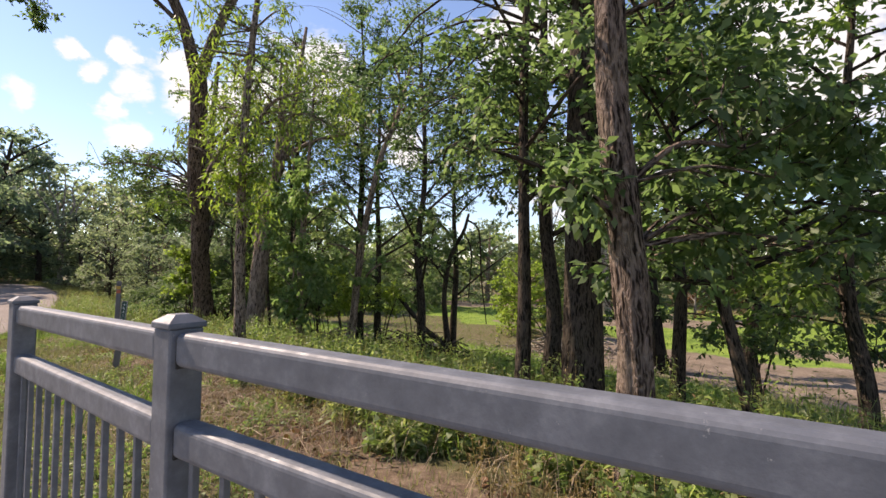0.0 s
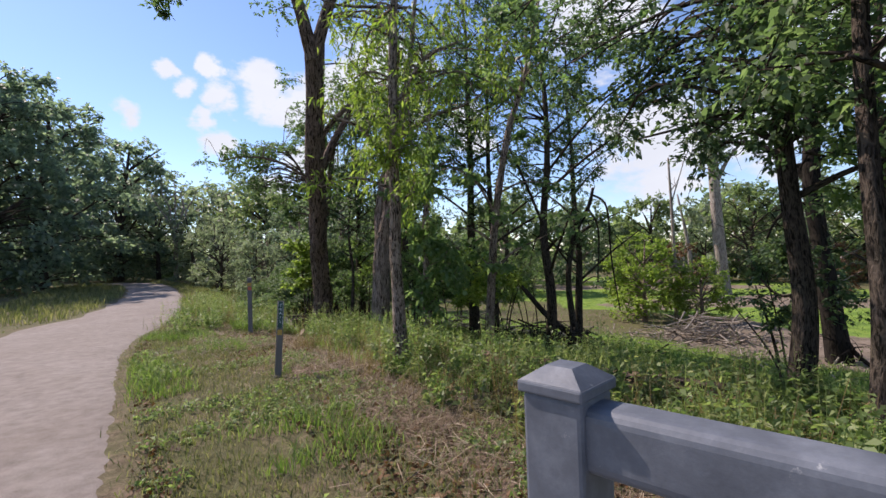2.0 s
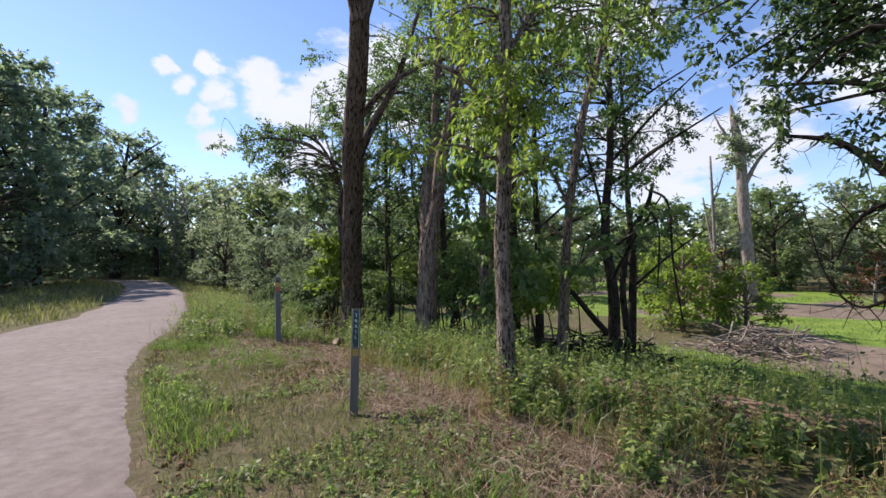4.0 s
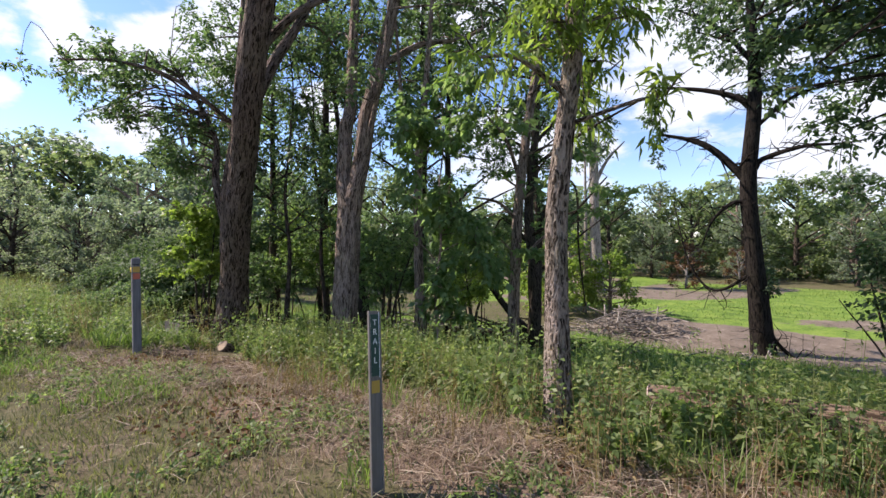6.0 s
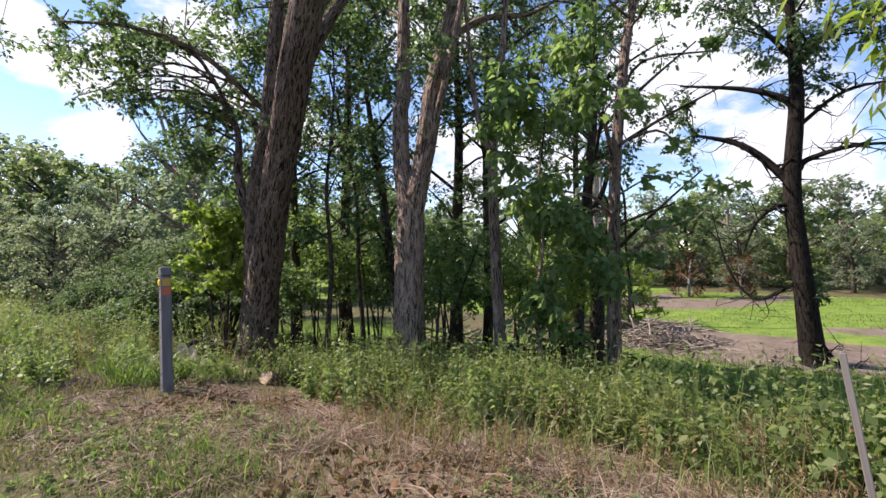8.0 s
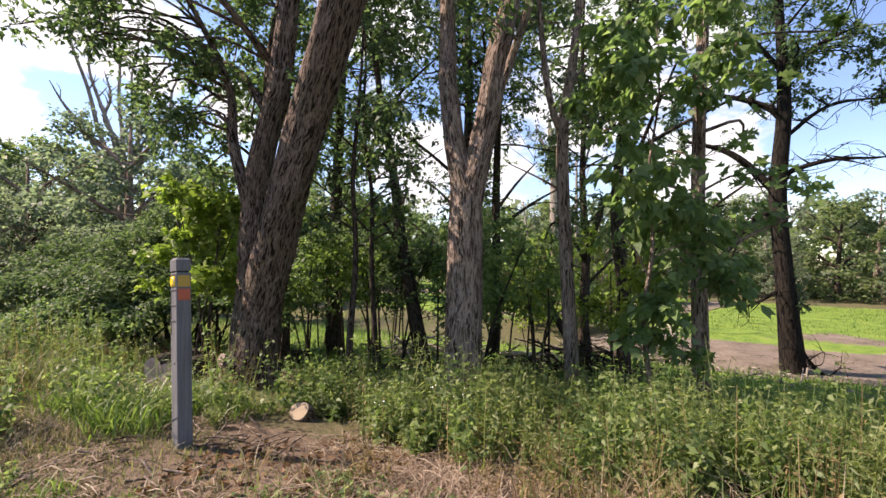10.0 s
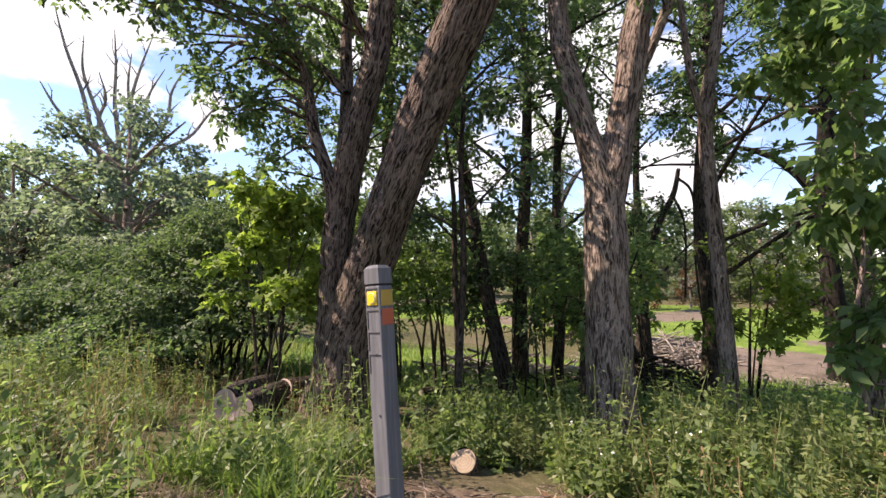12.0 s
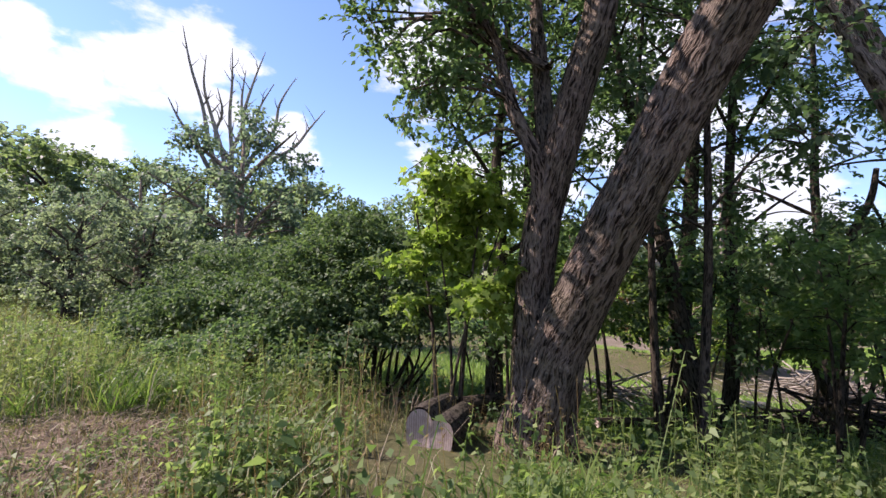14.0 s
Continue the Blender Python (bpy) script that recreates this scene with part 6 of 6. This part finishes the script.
def herbs(name, label, pos, hgt, leaf, per, seed, mat, shape=OVATE, category="weeds", spread=0.25):
    """Leafy stalks: a thin stem and leaves set round it, larger below."""
    rng = np.random.default_rng(seed)
    n = len(pos)
    h = np.asarray(hgt) * rng.uniform(0.55, 1.3, n)
    lean = rng.normal(size=(n, 3)) * spread * 0.6 * h[:, None]
    lean[:, 2] = 0
    top = pos + lean
    top[:, 2] += h
    t = np.clip(rng.uniform(0.12, 1.03, (n, per)), 0, 1)
    at = pos[:, None, :] * (1 - t[..., None]) + top[:, None, :] * t[..., None] + rng.normal(size=(n, per, 3)) * 0.02
    size = leaf * (1.15 - 0.6 * t) * rng.uniform(0.8, 1.2, (n, 1))
    lv = leaf_arrays(at.reshape(-1, 3), size.ravel(), rng, shape, 0.15)
    k = len(shape)
    a = rng.uniform(0, 6.28, n)
    side = np.stack([np.cos(a), np.sin(a), np.zeros(n)], 1) * 0.0035
    sv = np.stack([pos - side, pos + side, top + side * 0.5, top - side * 0.5], 1).reshape(-1, 3)
    v = np.concatenate([lv, sv])
    sizes = np.concatenate([np.full(n * per, k), np.full(n, 4)])
    tagged(new(name, fast_mesh(name, v, np.arange(len(v)), sizes, mat)), label, category, kind="stuff")


def clumps(p, per, spread, rng):
    """Each place becomes a tuft; gives the places and each tuft's own vigour."""
    q = np.repeat(p, per, 0)
    k = np.repeat(0.3 + 1.15 * rng.uniform(0, 1, len(p)) ** 1.6, per)
    q = q + np.concatenate([rng.normal(size=(len(q), 2)) * spread * k[:, None], np.zeros((len(q), 1))], 1)
    q[:, 2] = height(q[:, 0], q[:, 1])
    ok = open_ground(q)
    return q[ok], k[ok]


G = np.random.default_rng(5)
# verge grass
p = strew(G, 92000, -1, 22, -0.75, 2.4)
s, d = sd(p[:, 0], p[:, 1])
p = p[G.uniform(0, 1, len(p)) < np.clip(0.25 + 0.75 * patch(p, 0.35), 0, 1) * np.clip(1.25 - 0.6 * np.clip(d - 1.0, 0, 2), 0.15, 1)]
blades("verge_grass", "short patchy olive-green grass beside the trail", p, 0.085, 0.0035, 0.9, 1, GRASS)
p = strew(G, 26000, -1, 17, -0.5, 1.4)
p = p[patch(p, 0.5, 2.0) > 0.75]
blades("verge_tufts", "longer green grass tufts in the verge", p, 0.17, 0.004, 0.8, 2, GRASS_LUSH)
p = strew(G, 9000, -1, 20, -0.4, 2.2)
p = p[patch(p, 0.45, 5.0) > 0.6]
herbs("verge_weeds", "small broad-leaved weeds in the verge", p, 0.08, 0.05, 6, 3, HERB, WEED)
# dry straw and litter
p = strew(G, 44000, 3, 13.0, 0.5, 3.6)
s, d = sd(p[:, 0], p[:, 1])
p = p[G.uniform(0, 1, len(p)) < np.clip(np.interp(s, (4, 7), (0.15, 1.0)), 0, 1) * np.clip(1.4 - np.abs(d - np.interp(s, (5, 8, 11), (1.8, 2.1, 2.4))) / np.interp(s, (5, 8, 11), (0.5, 0.6, 0.85)), 0.04, 1) * np.clip(1.7 * patch(p, 0.4, 1.0) - 0.1, 0.08, 1)]
lying("dry_straw", "matted tan dead grass lying on the ground", p, 0.24, 0.0026, 4, STRAW)
p = strew(G, 14000, 1, 12.5, 1.0, 3.4)
blades("dead_grass", "dry tan grass stalks", p[patch(p, 0.5, 3.0) > 0.5], 0.14, 0.002, 1.4, 5, STRAW)
p = strew(G, 9000, 11.5, 16, 0.6, 3.2)
lying("dry_straw", "scattered straw and bark shreds on bare soil", p[patch(p, 0.5, 1.0) > 0.35], 0.16, 0.003, 6, STRAW)
p = strew(G, 30000, -1, 24, -0.9, 0.8)
s, d = sd(p[:, 0], p[:, 1])
p = p[np.abs(d - np.interp(s, EDGE_S, EDGE_R) - 0.12 - 0.05 * G.normal(size=len(p))) < 0.13 * patch(p, 0.3, 1.0)]
p[:, 2] += 0.012
tagged(new("edge_litter", leaf_mesh("edge_litter", [leaf_arrays(p, np.full(len(p), 0.045), G, CLUMP, 0.0)], CLUMP, LEAF_BROWN)), "dark leaf crumbs along the trail's ragged edge", "leaf litter", kind="stuff")
p = strew(G, 9000, -2, 15, 0.8, 3.2)
s, d = sd(p[:, 0], p[:, 1])
p = p[(patch(p, 0.55, 7.0) > np.where((s < 7.5) & (np.abs(d - 1.8) < 0.55), 0.25, 0.62))]
p[:, 2] += 0.015
tagged(new("leaf_litter", leaf_mesh("leaf_litter", [leaf_arrays(p, np.full(len(p), 0.06), G, OVATE, 0.0)], OVATE, LEAF_BROWN)), "curled brown fallen leaves on the verge", "leaf litter", kind="stuff")
# weeds on the bank: leafy clumps of many heights with gaps between
p = strew(G, 640, -4, 12.8, 1.9, 6.4)
s, d = sd(p[:, 0], p[:, 1])
rim = np.interp(s, (4, 6, 9, 11), (1.95, 2.05, 2.75, 3.3))
p = p[(G.uniform(0, 1, len(p)) < np.clip((d - rim) / 0.5, 0, 1)) & (patch(p, 0.45, 4.0) > 0.15)]
q, k = clumps(p[::2], 16, 0.14, G)
herbs("bank_weeds", "waist-high leafy green weeds on the bank", q, 0.5 * k, 0.092, 13, 7, HERB, WEED)
q, k = clumps(p[1::2], 14, 0.13, G)
herbs("bank_weeds", "narrow-leaved yellow-green weeds on the bank", q, 0.54 * k, 0.105, 14, 27, HERB_PALE, LANCE)
p = strew(G, 200, 10.5, 14.8, 3.0, 5.4)
p = p[patch(p, 0.5, 4.0) > 0.15]
q, k = clumps(p[::2], 16, 0.13, G)
herbs("bank_weeds", "leafy weeds in front of the trees", q, 0.5 * k, 0.085, 16, 8, HERB, WEED)
q, k = clumps(p[1::2], 11, 0.12, G)
herbs("bank_weeds", "narrow-leaved pale weeds in front of the trees", q, 0.56 * k, 0.08, 19, 28, HERB_PALE, LANCE)
p = strew(G, 230, -4, 13, 2.1, 4.2)
p, k = clumps(p, 8, 0.13, G)
herbs("dry_weeds", "dry yellow-brown weed stalks on the bank", p, 0.45 * k, 0.055, 13, 9, HERB_DRY, LANCE)
p = strew(G, 5200, -3, 13.5, 1.9, 4.6)
blades("dead_grass", "arching tan dead grass among the bank weeds", p[patch(p, 0.4, 9.0) > 0.55], 0.34, 0.0026, 1.1, 31, STRAW)
p = strew(G, 2600, -6, 22, 4.6, 10.5)
herbs("shade_weeds", "dark leafy undergrowth below the trees", p, 0.24, 0.09, 9, 10, LEAF, WEED)
p = strew(G, 13000, -3, 12, 2.4, 6.5)
blades("bank_grass", "long arching grass among the weeds", p[patch(p, 0.6, 6.0) > 0.5], 0.3, 0.004, 0.8, 11, GRASS_LUSH)
p = strew(G, 26, 10.5, 13.6, 3.1, 4.2)
p = p[patch(p, 0.5, 1.5) > 0.7]
p = np.repeat(p, 5, 0) + G.normal(size=(len(p) * 5, 3)) * (0.05, 0.05, 0.02)
p[:, 2] += np.repeat(G.uniform(0.3, 0.6, len(p) // 5), 5)
tagged(new("white_flowers", leaf_mesh("white_flowers", [leaf_arrays(p, np.full(len(p), 0.02), G, CLUMP, -0.3)], CLUMP, FLOWER)), "small white flower heads on weeds by the trees", "flowers", kind="stuff")
# rough ground beyond the trail post: tussocks, leafy weeds and dry stalks in patches
p = strew(G, 15000, 14.6, 24, -0.3, 5.0)
p = p[open_ground(p)]
blades("tall_grass", "low yellowing rough grass beyond the trail post", p, 0.11, 0.0035, 1.2, 20, GRASS)
p = strew(G, 1900, 14.6, 27, -0.1, 4.6)
s, d = sd(p[:, 0], p[:, 1])
w = patch(p, 1.1, 2.5)
p = p[(G.uniform(0, 1, len(p)) < np.clip((d - np.interp(s, EDGE_S, EDGE_R) + 0.1) / 1.4, 0.1, 1)) & (w > 0.3) & ((d > 1.7) | (s > 19.2)) & ((d < 3.3) | (s > 18.5))]
q, k = clumps(p, 30, 0.09, G)
blades("tall_grass", "tall broad-bladed green grass tussocks by the leaning tree", q, 0.33 * k, 0.006, 1.1, 13, GRASS_LUSH)
p = strew(G, 900, 14.6, 27, 0.0, 5.2)
s, d = sd(p[:, 0], p[:, 1])
p = p[(patch(p, 1.1, 2.5) <= 0.5) & ((d > 1.2) | (s > 17)) & ((d < 3.6) | (s > 18.5))]
q, k = clumps(p, 20, 0.14, G)
blades("tall_grass", "thin olive grass between the tussocks", q, 0.28 * k, 0.0035, 1.0, 21, GRASS)
p = strew(G, 220, 14.8, 26, 0.4, 4.4)
s, d = sd(p[:, 0], p[:, 1])
p = p[(patch(p, 0.8, 8.0) > 0.62) & ((d < 3.0) | (s > 18))]
q, k = clumps(p, 14, 0.14, G)
herbs("field_weeds", "dark leafy weed clumps growing through tall grass", q, 0.55 * k, 0.075, 18, 14, HERB, WEED)
p = strew(G, 220, 14.5, 26, 0.3, 4.2)
p = p[patch(p, 0.8, 3.0) > 0.62]
q, k = clumps(p, 9, 0.12, G)
herbs("field_weeds", "pale narrow-leaved weeds in the tall grass", q, 0.55 * k, 0.08, 18, 29, HERB_PALE, LANCE)
p = strew(G, 3400, 15, 26, -0.2, 5)
p = p[open_ground(p) & (patch(p, 0.8, 1.0) > 0.5)]
blades("dead_grass", "tan dead stalks standing in the grass", p, 0.45, 0.003, 0.6, 30, STRAW)
p = strew(G, 160, 15, 27, 0.4, 4.5)
q, k = clumps(p[patch(p, 1.0, 6.0) > 0.6], 8, 0.16, G)
herbs("dry_weeds", "brown dry weed stalks in the rough grass", q, 0.55 * k, 0.05, 14, 39, HERB_DRY, LANCE)
p = strew(G, 3600, 14.8, 18, 0.2, 1.8)
blades("dead_grass", "short fuzzy tan dead grass by the trail post", p, 0.16, 0.0025, 1.2, 42, STRAW)
p = strew(G, 2600, 17, 19.6, 0.3, 2.2)
lying("dry_straw", "straw and shreds on the bare patch", p, 0.13, 0.003, 41, STRAW)
p = strew(G, 30000, 22, 60, -6, 12)
blades("field_grass", "rough grass along the far trail", p, 0.35, 0.012, 0.7, 15, GRASS)
p = strew(G, 20000, 8, 70, -26, -0.5)
blades("lawn_grass", "mown lawn grass on the far side of the trail", p, 0.07, 0.012, 0.6, 16, GRASS)
# marsh meadow
p = strew(G, 56000, -25, 40, 10, 46)
s, d = sd(p[:, 0], p[:, 1])
flat = d + 1.6 * wave(p[:, 0] * 0.35 + 4, p[:, 1] * 0.35)
mudflat = (flat < 24.3) & (flat > 17.4) & (s < 13.2)
blades("meadow_grass", "bright green low marsh meadow plants", p[~mudflat & (wave(p[:, 0] * 0.16, p[:, 1] * 0.42 + 3) < 0.25 + 0.25 * G.normal(size=len(p))) & (patch(p, 1.6, 3.0) > 0.15 + 0.2 * G.normal(size=len(p)))], 0.14, 0.014, 1.1, 17, GRASS_LUSH)
p = strew(G, 20000, -8, 26, 6, 17.5)
blades("shade_grass", "grass growing thinly under the trees", p, 0.25, 0.008, 0.8, 18, GRASS_LUSH)
